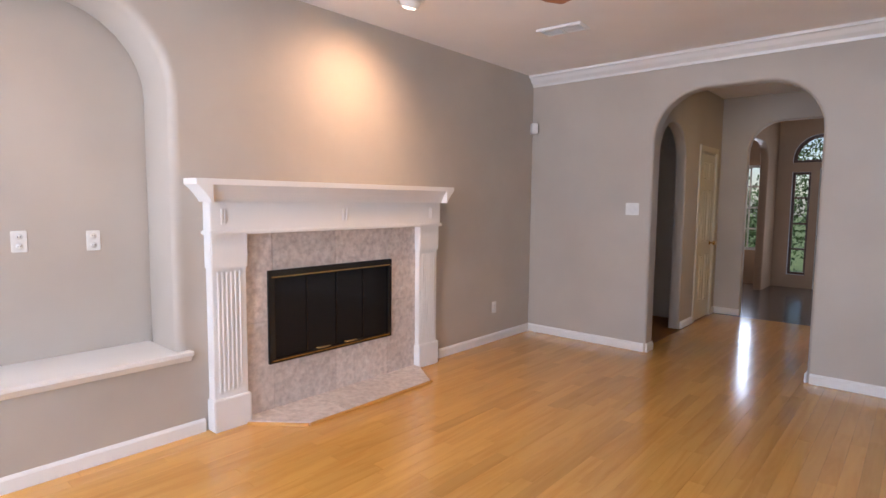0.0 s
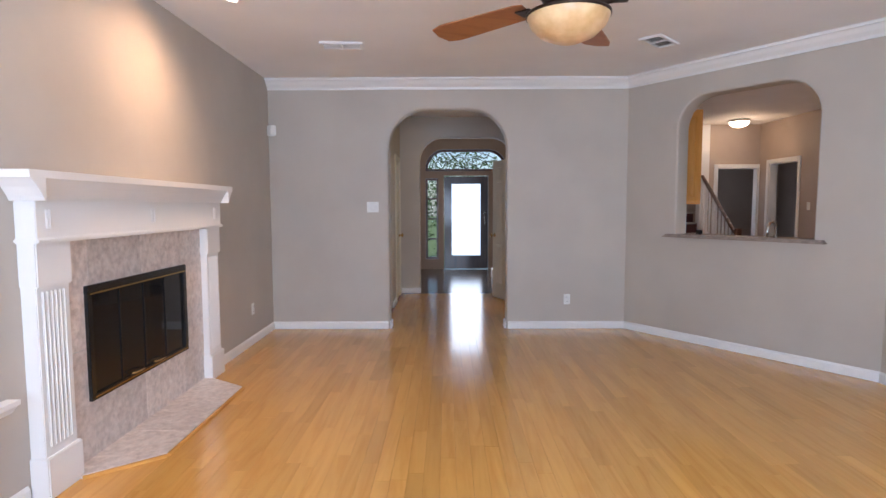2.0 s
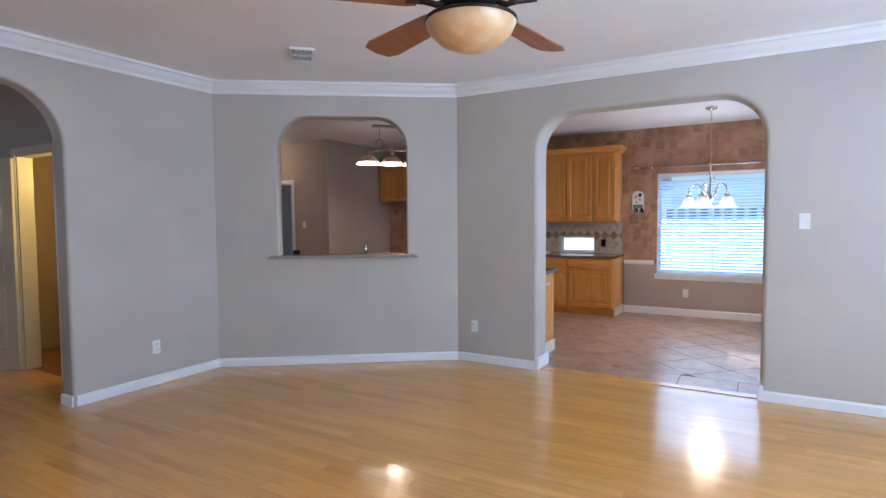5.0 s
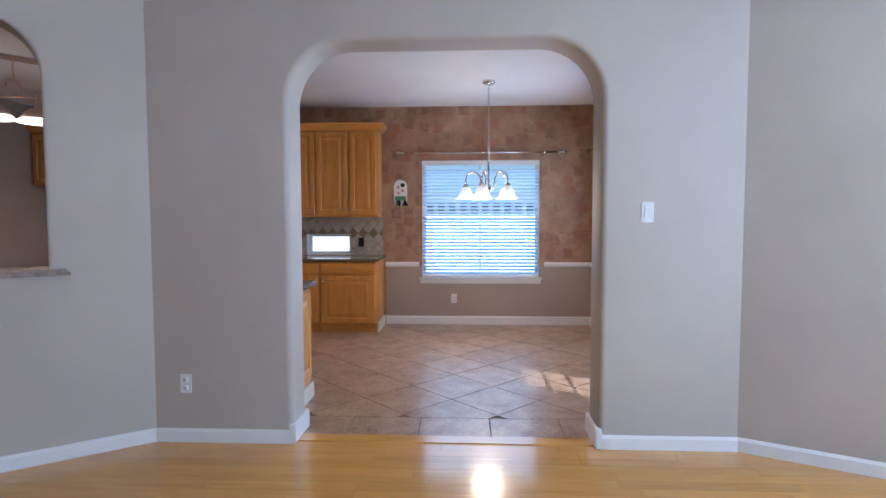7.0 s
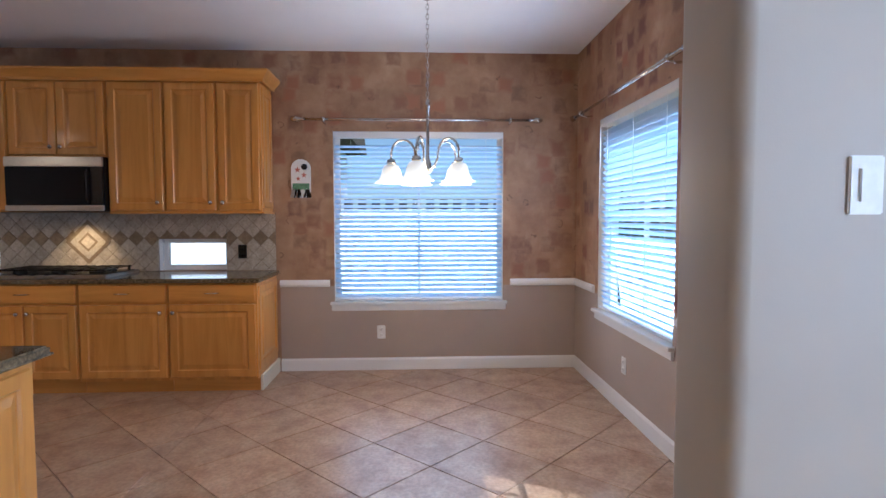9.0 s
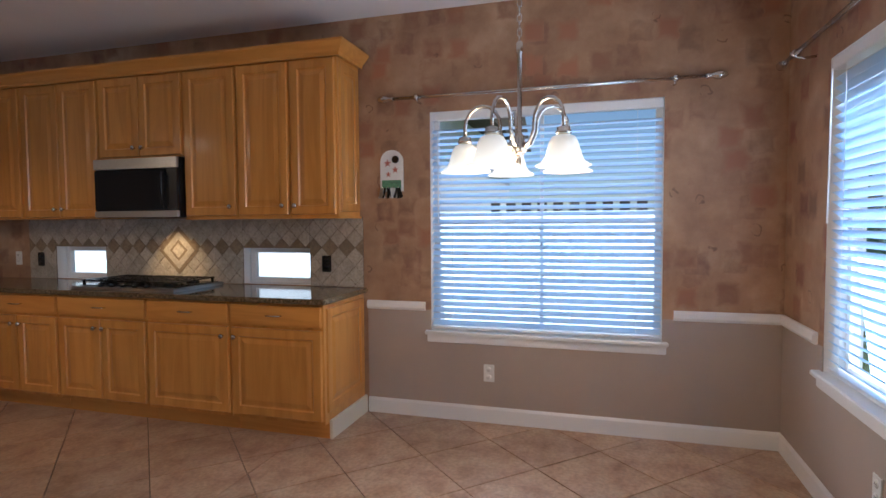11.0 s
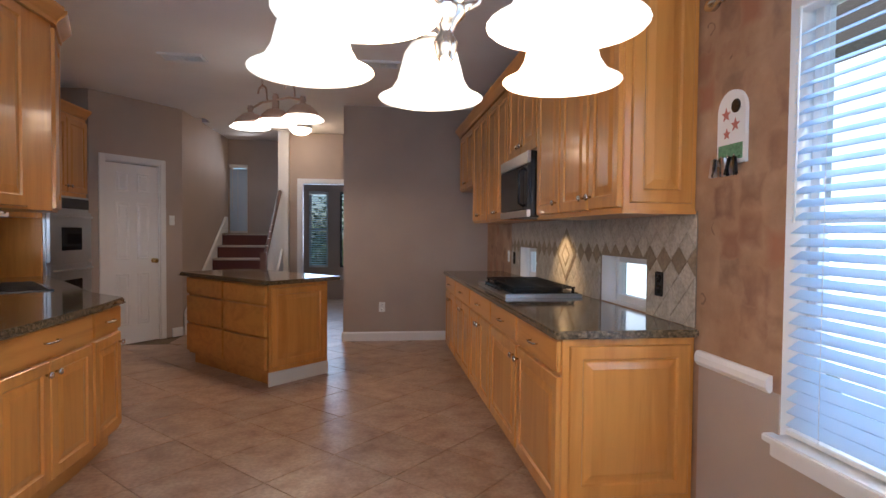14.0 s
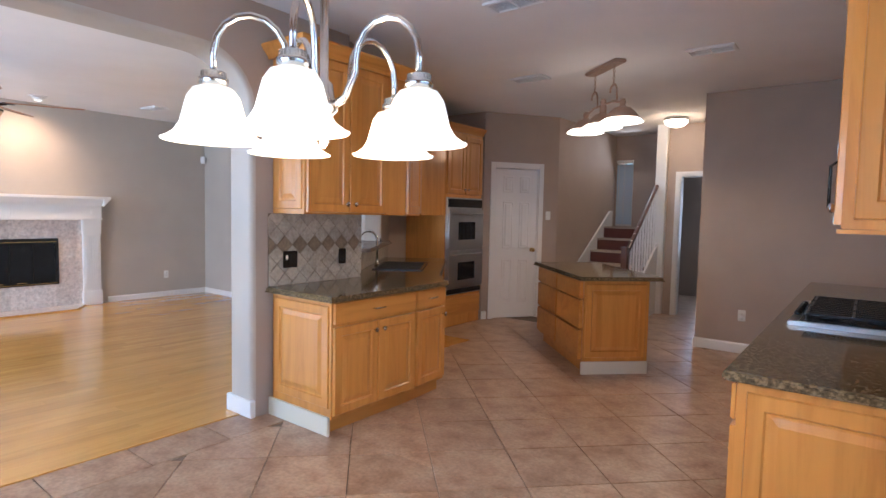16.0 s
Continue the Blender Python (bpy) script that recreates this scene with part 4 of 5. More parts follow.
# ---- doors ----
def six_panel(name, m, w, h, mat, label, knob_side=1, knobs=True):
    root = thing(name, m, label, "door", kind="structure")
    part("leaf", boxed(0, -0.018, 0.008, w, 0.018, h, 0.003), mat, root)
    xs = ((0.11, w / 2 - 0.045), (w / 2 + 0.045, w - 0.11))
    for z0, z1 in ((0.22, 0.80), (0.95, 1.58), (1.70, 1.92)):
        for x0, x1 in xs:
            for s in (1, -1):
                bm = bmesh.new()
                rows = []
                for inset, dep in ((0, 0.0), (0.012, 0.008), (0.022, 0.002), (0.045, 0.011)):
                    rows.append([bm.verts.new((x, s * (0.0182 + dep), z)) for x, z in ((x0 + inset, z0 + inset), (x1 - inset, z0 + inset), (x1 - inset, z1 - inset), (x0 + inset, z1 - inset))])
                for a, b in zip(rows, rows[1:]):
                    for i in range(4):
                        bm.faces.new((a[i], a[(i + 1) % 4], b[(i + 1) % 4], b[i]))
                bm.faces.new(rows[-1])
                part("panel", bm, mat, root)
    if knobs:
        for s in (1, -1):
            part("knob", lathe([(0.028, 0), (0.028, 0.006), (0.01, 0.012), (0.01, 0.035), (0.026, 0.045), (0.028, 0.06), (0.015, 0.068), (0.001, 0.07)], 16), M_BRASS, root, "brass knob", pose(w - 0.065 if knob_side > 0 else 0.065, s * 0.018, 0.93, -90 * s, 0, 0))
    return root


def casing(name, m, w, h, mat=None, thick=0.12):
    """Trim round an opening w wide from the origin along +x, room towards -y."""
    mat = mat or M_TRIM
    root = thing(name, m, "white painted door casing", "door trim", kind="structure")
    for s, y0, y1 in ((0, -0.018, -0.001), (1, thick + 0.001, thick + 0.018)):
        for x0, x1 in ((-0.065, 0.0), (w, w + 0.065)):
            part("jamb_trim", boxed(x0, y0, 0.001, x1, y1, h + 0.065, 0.004), mat, root)
        part("head_trim", boxed(0.0005, y0, h, w - 0.0005, y1, h + 0.065, 0.004), mat, root)
    for x0, x1 in ((-0.001, 0.012), (w - 0.012, w + 0.001)):
        part("jamb", boxed(x0, 0.0, 0.001, x1, thick, h), mat, root)
    part("head", boxed(0.012, 0.0, h - 0.012, w - 0.012, thick, h + 0.001), mat, root)
    return root


pm = Matrix.Translation((1.50, 6.47, 0)) @ pose(0, 0, 0, 0, 0, math.degrees(math.atan2(0.89, 0.63)))
casing("door_casing_1", pm @ Matrix.Translation((0.16, 0, 0)), 0.64, 2.03)
six_panel("door_1", pm @ Matrix.Translation((0.175, 0.03, 0)), 0.61, 2.01, M_TRIM, "closed white six-panel pantry door with brass knob")
casing("door_casing_2", pose(3.38, 8.70, 0), 0.69, 2.0)
casing("door_casing_3", pose(4.09, 8.40, 0, 0, 0, -90), 0.76, 2.05)
casing("door_casing_4", pose(-2.0, 6.935, 0, 0, 0, 90), 0.60, 2.03, M_CREAM)
six_panel("door_2", pose(-1.985, 6.95, 0, 0, 0, 90) @ Matrix.Translation((0, 0.035, 0)), 0.57, 2.01, M_CREAM, "closed cream six-panel hall closet door")
casing("door_casing_5", pose(-0.28, 6.78, 0, 0, 0, -90), 0.70, 2.05, M_CREAM)
six_panel("door_3", pose(-0.315, 6.78, 0.005, 0, 0, 114), 0.64, 2.02, M_CREAM, "cream six-panel powder room door standing open into the hall")
# front door
fd = thing("door_4", pose(-1.34, 11.09, 0), "dark wooden front door with a large bright glass pane", "door", kind="structure")
bm = bmesh.new()
for x0, x1, z0, z1 in ((0.01, 0.17, 0.01, 2.0), (0.79, 0.95, 0.01, 2.0), (0.17, 0.79, 0.01, 0.30), (0.17, 0.79, 1.84, 2.0)):
    box(bm, x0, -0.02, z0, x1, 0.025, z1, 0.004)
part("leaf", bm, M_DARKWOOD, fd)
part("pane", boxed(0.17, -0.006, 0.30, 0.79, 0.006, 1.84), M_FROST, fd, "frosted glass, daylight put in as its own glow")
part("handle", tube([(0.88, -0.02, 0.92), (0.88, -0.06, 0.95), (0.88, -0.06, 1.12), (0.88, -0.02, 1.15)], 0.009), M_NICKEL, fd)
part("deadbolt", lathe([(0.03, 0), (0.03, 0.015), (0.001, 0.018)], 16), M_NICKEL, fd, "", pose(0.88, -0.02, 1.22, 90, 0, 0))


# ---- windows ----
def window(name, m, w, h, thick, label, cols=2, rows=2, sash="white", mat=None):
    """A window in an opening w wide (+x) and h high, its room side at y = 0, thick deep along +y."""
    mat = mat or M_TRIM
    root = thing(name, m, label, "window", kind="structure")
    y0, y1 = thick * 0.55, thick * 0.55 + 0.045
    bm = bmesh.new()
    for a in ((0, 0, 0.04, h), (w - 0.04, 0, w, h), (0.04, 0, w - 0.04, 0.04), (0.04, h - 0.04, w - 0.04, h)):
        box(bm, a[0], y0, a[1], a[2], y1, a[3], 0.003)
    part("window_frame", bm, mat, root)
    for i in range(1, cols):
        part("muntin", boxed(w * i / cols - 0.012, y0 + 0.008, 0.04, w * i / cols + 0.012, y1 - 0.008, h - 0.04), mat, root)
    for j in range(1, rows):
        z = h * j / rows
        xs = [0.04] + [w * i / cols for i in range(1, cols)] + [w - 0.04]
        for i, (a, b) in enumerate(zip(xs, xs[1:])):
            part("muntin", boxed(a + (0.012 if i else 0), y0 + 0.006, z - 0.016, b - (0.012 if i < cols - 1 else 0), y1 - 0.006, z + 0.016), mat, root)
    g = part("pane", boxed(0.04, y0 + 0.018, 0.04, w - 0.04, y0 + 0.024, h - 0.04), M_GLASS, root)
    g.visible_shadow = False
    return root


def sill(root, w, depth=0.045):
    bm = boxed(-0.035, -depth, -0.022, w + 0.035, 0.06, 0.004, 0.005)
    part("window_sill", bm, M_TRIM, root)
    part("apron", boxed(-0.025, -0.02, -0.075, w + 0.025, -0.001, -0.0225, 0.005), M_TRIM, root)


def blind(m, w, h, label, tilt=12, pitch=0.043):
    root = thing("window_blind", m, label, "window blind", "white window blinds")
    part("headrail", boxed(0.004, -0.01, h - 0.055, w - 0.004, 0.05, h - 0.004, 0.004), M_TRIM, root)
    slat = finish(boxed(0.006, -0.025, -0.0015, w - 0.006, 0.025, 0.0015, 0.001), "slat", M_SLAT)
    n = int((h - 0.1) / pitch)
    for k in range(n):
        part("slat", slat, None, root, "", pose(0, 0.02, 0.05 + k * pitch, tilt, 0, 0))
    part("bottom_rail", boxed(0.006, -0.005, 0.008, w - 0.006, 0.045, 0.026, 0.003), M_TRIM, root)
    for x in (0.15, w / 2, w - 0.15):
        part("ladder_cord", tube([(x, -0.007, 0.02), (x, -0.007, h - 0.05)], 0.0012, 4), M_TRIM, root)
    part("wand", tube([(0.06, -0.03, h - 0.06), (0.06, -0.035, h - 0.75)], 0.004, 6), M_PLASTIC, root, "clear tilt wand")
    return root


WE = pose(5.80, 2.005, 0.60, 0, 0, -90)
w1 = window("window_1", WE, 1.465, 1.47, 0.16, "white double window behind blinds in the breakfast nook")
sill(w1, 1.465)
blind(WE @ Matrix.Translation((0, 0.015, 0.004)), 1.465, 1.466, "white slatted blind, lowered with slats half open", 32)
WS = pose(5.20, -0.11, 0.62, 0, 0, 180)
w2 = window("window_2", WS, 1.27, 1.45, 0.16, "white window behind blinds, bright with sun")
sill(w2, 1.27)
blind(WS @ Matrix.Translation((0, 0.015, 0.004)), 1.27, 1.446, "white slatted blind glowing in the sun", -38)
for i, y in enumerate((3.484, 5.33)):
    w = window("window_%d" % (3 + i), pose(5.80, y, 0.885, 0, 0, -90), 0.567 if i == 0 else 0.54, 0.269, 0.16, "small window between counter and wall cabinets", 1, 1)
for i, x in enumerate((1.12, -0.38, -1.88)):
    window("window_%d" % (5 + i), pose(x, -2.3, 0.55, 0, 0, 180), 1.14, 1.60, 0.14, "white living room window", 2, 2)
window("window_9", pose(-4.2 + 1.55, 11.05, 0.6), 0.55, 1.5, 0.16, "dining room window with dividers", 2, 4)
window("window_10", pose(-4.2 + 2.47, 11.05, 0.22), 0.27, 1.74, 0.16, "dark-framed front door sidelight", 1, 4, mat=M_DARKWOOD)
window("window_11", pose(-4.2 + 3.94, 11.05, 0.22), 0.27, 1.74, 0.16, "dark-framed front door sidelight", 1, 4, mat=M_DARKWOOD)
tw = thing("window_12", pose(-1.73, 11.05, 2.12), "arched leaded transom over the front door", "window", kind="structure")
bm = bmesh.new()
o, i_ = outline(0, 1.74, 0, 0.46, 0.40, 0, True), outline(0.05, 1.69, 0.045, 0.41, 0.36, 0, True)
for dep in (0.06, 0.10):
    vo_ = [bm.verts.new((x, dep, z)) for x, z in o]
    vi_ = [bm.verts.new((x, dep, z)) for x, z in i_]
    for k in range(len(o)):
        bm.faces.new((vo_[k], vo_[(k + 1) % len(o)], vi_[(k + 1) % len(o)], vi_[k]))
part("window_frame", bm, M_DARKWOOD, tw)
for r in (0.25, 0.5, 0.75):
    part("came", tube([(0.87 + r * math.cos(a), 0.08, 0.05 + min(0.36, r * 0.5 * math.sin(a))) for a in [math.pi * k / 10 for k in range(11)]], 0.006, 6), M_BLACK, tw)
for a in (30, 60, 90, 120, 150):
    part("came", tube([(0.87, 0.08, 0.05), (0.87 + 0.75 * math.cos(radians(a)), 0.08, 0.05 + min(0.36, 0.40 * math.sin(radians(a))))], 0.006, 6), M_BLACK, tw)
window("window_13", pose(3.22, 11.0, 0.6), 0.36, 1.45, 0.12, "study window with blind", 1, 2)
blind(pose(3.22, 11.0, 0.604), 0.36, 1.44, "white slatted blind in the study", 25)
window("window_14", pose(3.80, 11.0, 0.6), 0.40, 1.45, 0.12, "dark study window with dividers", 2, 4, mat=M_BLACK)
window("window_15", pose(2.15, 9.5, 1.25), 0.28, 1.10, 0.12, "small stair landing window", 1, 1)
blind(pose(2.15, 9.48, 1.254), 0.28, 1.09, "white slatted blind on the stair landing", 62)
# glazed back door
bd = thing("door_5", pose(3.30, -0.15, 0, 0, 0, 180), "white back door with divided glass", "door", kind="structure")
bm = bmesh.new()
for x0, x1, z0, z1 in ((0.01, 0.13, 0.01, 2.02), (0.65, 0.77, 0.01, 2.02), (0.13, 0.65, 0.01, 0.28), (0.13, 0.65, 1.88, 2.02)):
    box(bm, x0, 0.0, z0, x1, 0.045, z1, 0.003)
part("leaf", bm, M_TRIM, bd)
for x in (0.303, 0.477):
    part("muntin", boxed(x - 0.009, 0.01, 0.28, x + 0.009, 0.035, 1.88), M_TRIM, bd)
for z in (0.6, 0.92, 1.24, 1.56):
    for x0, x1 in ((0.13, 0.294), (0.312, 0.468), (0.486, 0.65)):
        part("muntin", boxed(x0, 0.01, z - 0.009, x1, 0.035, z + 0.009), M_TRIM, bd)
g = part("pane", boxed(0.13, 0.02, 0.28, 0.65, 0.025, 1.88), M_GLASS, bd)
g.visible_shadow = False


# ---- curtain rods, plaque ----
def rod(m, w, label):
    root = thing("curtain_rod", m, label, "curtain rod", "brushed steel curtain rods")
    part("bar", tube([(0, -0.09, 0), (w, -0.09, 0)], 0.011, 10), M_NICKEL, root)
    for x, s in ((0, -1), (w, 1)):
        fin = part("finial", lathe([(0.013, 0), (0.016, 0.01), (0.010, 0.02), (0.022, 0.05), (0.026, 0.07), (0.016, 0.10), (0.004, 0.115)], 14), M_NICKEL, root, "", pose(x, -0.09, 0, 0, 90 * s, 0))
        part("bracket", tube([(x - s * 0.16, 0, -0.02), (x - s * 0.16, -0.05, -0.025), (x - s * 0.16, -0.09, -0.014)], 0.007, 8), M_NICKEL, root)
        part("ring", lathe([(0.012, -0.012), (0.02, -0.012), (0.02, 0.012), (0.012, 0.012)], 14), M_NICKEL, root, "", pose(x - s * 0.16, -0.09, 0, 0, 90, 0))
    return root


rod(pose(5.80, 2.23, 2.155, 0, 0, -90), 1.90, "brushed steel curtain rod above the nook window")
rod(pose(5.55, -0.11, 2.155, 0, 0, 180), 1.85, "brushed steel curtain rod above the sunny window")
pl = thing("key_plaque", pose(5.797, 2.36, 1.49, 0, 0, -90), "painted wooden key plaque with starfish picture, keys hanging below", "wall plaque")
part("board", extrude(outline(0, 0.165, 0.06, 0.34, 0.08, 0, True), 0.014, m=pose(0, 0, 0, 90, 0, 0)), M_TRIM, pl)
part("green_band", boxed(0.012, -0.0165, 0.075, 0.153, -0.0145, 0.135), plain("sea_green", (0.12, 0.26, 0.14), 0.6, 0, 0.3, 60), pl)
M_PINK = plain("coral_pink", (0.50, 0.16, 0.12), 0.6)
for cx, cz, r in ((0.055, 0.25, 0.028), (0.11, 0.205, 0.026), (0.06, 0.175, 0.022)):
    star = [(cx + (r if k % 2 == 0 else r * 0.4) * math.sin(k * math.pi / 5), cz + (r if k % 2 == 0 else r * 0.4) * math.cos(k * math.pi / 5)) for k in range(10)]
    part("starfish", extrude(star, 0.0025, m=pose(0, -0.0145, 0, 90, 0, 0)), M_PINK, pl)
part("wreath", lathe([(0.018, 0), (0.026, 0), (0.026, 0.003), (0.018, 0.003)], 16), M_BLACK, pl, "", pose(0.112, -0.0145, 0.275, 90, 0, 0))
for k in range(4):
    x = 0.025 + k * 0.038
    h = part("hook", tube([(x, -0.014, 0.085), (x, -0.035, 0.075), (x, -0.04, 0.09)], 0.003, 6), M_NICKEL, pl)
    bm = bmesh.new()
    rnd = random.Random(k)
    for j in range(5):
        a = rnd.uniform(-25, 25)
        box(bm, -0.008, -0.003, -0.07, 0.008, 0.003, 0.0, 0.002, m=pose(x + rnd.uniform(-0.012, 0.012), -0.035 - j * 0.005, 0.08, 0, a, rnd.uniform(-40, 40)))
    part("keys", bm, M_BLACK if k % 2 else M_STEEL, pl, "bunch of keys and tags")


# ---- outlets and switches ----
def plate(m, kind, label, mat=None, w=0.072, h=0.116):
    mat = mat or M_PLASTIC
    root = thing("wall_" + kind, m, label, kind, kind + "s")
    part("plate", boxed(-w / 2, -0.007, -h / 2, w / 2, -0.0005, h / 2, 0.003), mat, root)
    if kind == "outlet":
        for z in (-0.026, 0.026):
            part("socket", lathe([(0.017, 0), (0.017, 0.003), (0.001, 0.0035)], 12), mat, root, "", pose(0, -0.007, z, 90, 0, 0))
            for x in (-0.006, 0.006):
                part("slot", boxed(x - 0.0012, -0.0115, z - 0.004, x + 0.0012, -0.0104, z + 0.005), M_BLACK, root)
    else:
        part("rocker", boxed(-0.017, -0.012, -0.033, 0.017, -0.0072, 0.033, 0.002), mat, root)
    return root


ND = math.degrees(math.atan2(U.y, U.x))
for x, y, z, a in ((-3.22, 4.567, 0.35, 90), (0.06, 5.22, 0.33, 0), (2.07, 3.128, 0.36, -90), (5.795, 1.605, 0.335, -90), (4.54, 6.82, 0.40, 0), (4.62, -0.105, 0.33, 180), (-3.621, 0.79, 1.18, 90), (-3.621, 1.14, 1.17, 90)):
    plate(pose(x, y, z, 0, 0, a), "outlet", "white duplex outlet plate on the wall")
plate(pose(5.80, 5.76, 1.05, 0, 0, -90), "outlet", "white outlet plate on the papered wall beside the tiles")
plate(pose(-2.09, 5.22, 1.36, 0, 0, 0), "switch", "white double switch plate beside the hall arch", None, 0.13, 0.116)
plate(pose(2.07, 0.40, 1.389, 0, 0, -90), "switch", "white rocker switch beside the kitchen arch")
for x, y, z in ((1.93, 7.05, 1.40),):
    dd = Vector((0.63, 0.89, 0)).normalized()
    plate(Matrix.Translation(Vector((1.50, 6.47, 1.40)) + dd * 0.95) @ pose(0, 0, 0, 0, 0, math.degrees(math.atan2(0.89, 0.63))), "switch", "white switch beside the pantry door")
plate(pose(4.09, 7.36, 1.35, 0, 0, -90), "switch", "white switch on the corridor wall")
for y in (2.78, 5.484):
    plate(pose(5.784, y, 1.045, 0, 0, -90), "outlet", "black outlet plate on the tiled backsplash", M_BLACK)
dark_plate = plate(pose(2.348, 2.77, 1.06, 0, 0, 90), "switch", "black double switch plate with a white rocker on the backsplash", M_BLACK, 0.12, 0.116)
part("rocker", boxed(-0.042, -0.0105, 0.0, -0.022, -0.0072, 0.03, 0.0015), M_PLASTIC, dark_plate, "small white rocker")
plate(pose(2.348, 3.25, 1.06, 0, 0, 90), "outlet", "black outlet plate on the backsplash", M_BLACK)
plate(pose(2.348, 3.00, 1.05, 0, 0, 90), "switch", "tan blank plate on the backsplash", M_SPLASH)
plate(Matrix.Translation(K0 - U * 1.62 + NK * 0.002 + Vector((0, 0, 1.06))) @ pose(0, 0, 0, 0, 0, ND + 180), "outlet", "black outlet plate by the sink", M_BLACK)
det = thing("alarm_sensor", pose(-3.14, 5.14, 2.19, 0, 0, 45), "white alarm sensor in the wall corner", "sensor")
part("case", boxed(-0.033, 0.0, -0.055, 0.033, 0.10, 0.055, 0.008), M_PLASTIC, det)
part("lens", boxed(-0.022, -0.004, -0.02, 0.022, 0.0, 0.03, 0.003), M_TRIM, det)
kp = thing("alarm_keypad", pose(3.50, -0.105, 1.42, 0, 0, 180), "white alarm keypad with printed card below", "keypad")
part("case", boxed(-0.06, -0.03, 0.03, 0.06, -0.001, 0.13, 0.006), M_PLASTIC, kp)
part("screen", boxed(-0.04, -0.0325, 0.085, 0.04, -0.0305, 0.115), M_BLACK, kp)
part("card", boxed(-0.045, -0.004, -0.12, 0.045, -0.001, 0.02), M_TRIM, kp)
for k in range(5):
    part("print_bar", boxed(-0.035, -0.0052, -0.105 + k * 0.023, 0.03, -0.0042, -0.098 + k * 0.023), M_STEEL, kp)


# ---- vents and ceiling lamps ----
def vent(m, w, d, label):
    root = thing("ceiling_vent", m, label, "air vent", "white ceiling vents")
    bm = bmesh.new()
    for a in ((-w / 2, -d / 2, w / 2, -d / 2 + 0.025), (-w / 2, d / 2 - 0.025, w / 2, d / 2), (-w / 2, -d / 2 + 0.025, -w / 2 + 0.025, d / 2 - 0.025), (w / 2 - 0.025, -d / 2 + 0.025, w / 2, d / 2 - 0.025)):
        box(bm, a[0], a[1], -0.018, a[2], a[3], -0.0005, 0.003)
    part("frame", bm, M_TRIM, root)
    # dark sheet painted in for the shade inside the duct
    part("backing", boxed(-w / 2 + 0.025, -d / 2 + 0.025, -0.004, w / 2 - 0.025, d / 2 - 0.025, -0.0008), M_SOOT_HOLLOW, root)
    n = 7
    for k in range(n):
        y = -d / 2 + 0.03 + (d - 0.06) * (k + 0.5) / n
        part("louvre", boxed(-w / 2 + 0.026, -0.009, -0.001, w / 2 - 0.026, 0.009, 0.001, m=pose(0, y, -0.010, 40, 0, 0)), M_TRIM, root)
    part("divider", boxed(-0.006, -d / 2 + 0.025, -0.017, 0.006, d / 2 - 0.025, -0.003), M_TRIM, root)
    return root


for x, y, a in ((-2.16, 3.93, 4), (0.50, 3.86, 45), (4.48, 5.17, 0), (2.84, 5.22, 0), (3.70, 3.45, 0)):
    vent(pose(x, y, H, 0, 0, a), 0.36, 0.19, "white louvred ceiling vent")
cn = thing("recessed_light", pose(-2.64, 2.76, H), "white recessed eyeball downlight, lit", "ceiling light")
part("trim_ring", lathe([(0.085, -0.001), (0.10, -0.001), (0.10, -0.008), (0.085, -0.012), (0.08, -0.004)], 28), M_TRIM, cn)
part("eyeball", lathe([(0.075, -0.002), (0.072, -0.02), (0.055, -0.045), (0.045, -0.05)], 24), M_TRIM, cn, "", pose(0, 0, 0, 0, 15, 0))
part("bulb", lathe([(0.044, -0.0515), (0.03, -0.056), (0.001, -0.058)], 20), M_LENS, cn, "lit reflector bulb", pose(0, 0, 0, 0, 15, 0))
copy_thing(cn, pose(-2.64, 0.45, H))
sm = thing("smoke_detector", pose(-1.6, 1.3, H), "white round smoke detector on the ceiling", "smoke detector")
part("body", lathe([(0.065, -0.001), (0.065, -0.02), (0.05, -0.035), (0.001, -0.036)], 24), M_PLASTIC, sm)
hl = thing("flush_ceiling_light", pose(3.43, 8.15, H), "lit alabaster flush ceiling light in the corridor", "ceiling light")
part("base", lathe([(0.15, -0.001), (0.16, -0.02), (0.15, -0.04)], 28), M_NICKEL, hl)
part("bowl", lathe([(0.15, -0.041), (0.14, -0.075), (0.10, -0.11), (0.03, -0.13), (0.001, -0.132)], 28), M_LENS, hl, "lit glass bowl")

# ceiling fan
fan = thing("ceiling_fan", pose(-0.715, 1.735, -0.035), "ceiling fan with walnut blades and amber glass bowl", "ceiling fan")
part("canopy", lathe([(0.07, H + 0.034), (0.07, H + 0.015), (0.035, H - 0.025), (0.015, H - 0.035)], 24), M_BRONZE, fan)
part("downrod", lathe([(0.013, H - 0.035), (0.013, 2.45)], 12), M_BRONZE, fan)
part("motor", lathe([(0.03, 2.46), (0.10, 2.44), (0.125, 2.40), (0.125, 2.35), (0.10, 2.315), (0.06, 2.30), (0.07, 2.285), (0.11, 2.275)], 28), M_BRONZE, fan)
part("bowl", lathe([(0.186, 2.275), (0.188, 2.262), (0.170, 2.222), (0.125, 2.18), (0.06, 2.153), (0.001, 2.148)], 32), M_AMBER, fan, "amber alabaster glass bowl")
part("rim", lathe([(0.184, 2.278), (0.193, 2.276), (0.193, 2.264), (0.184, 2.262)], 32), M_BRONZE, fan)
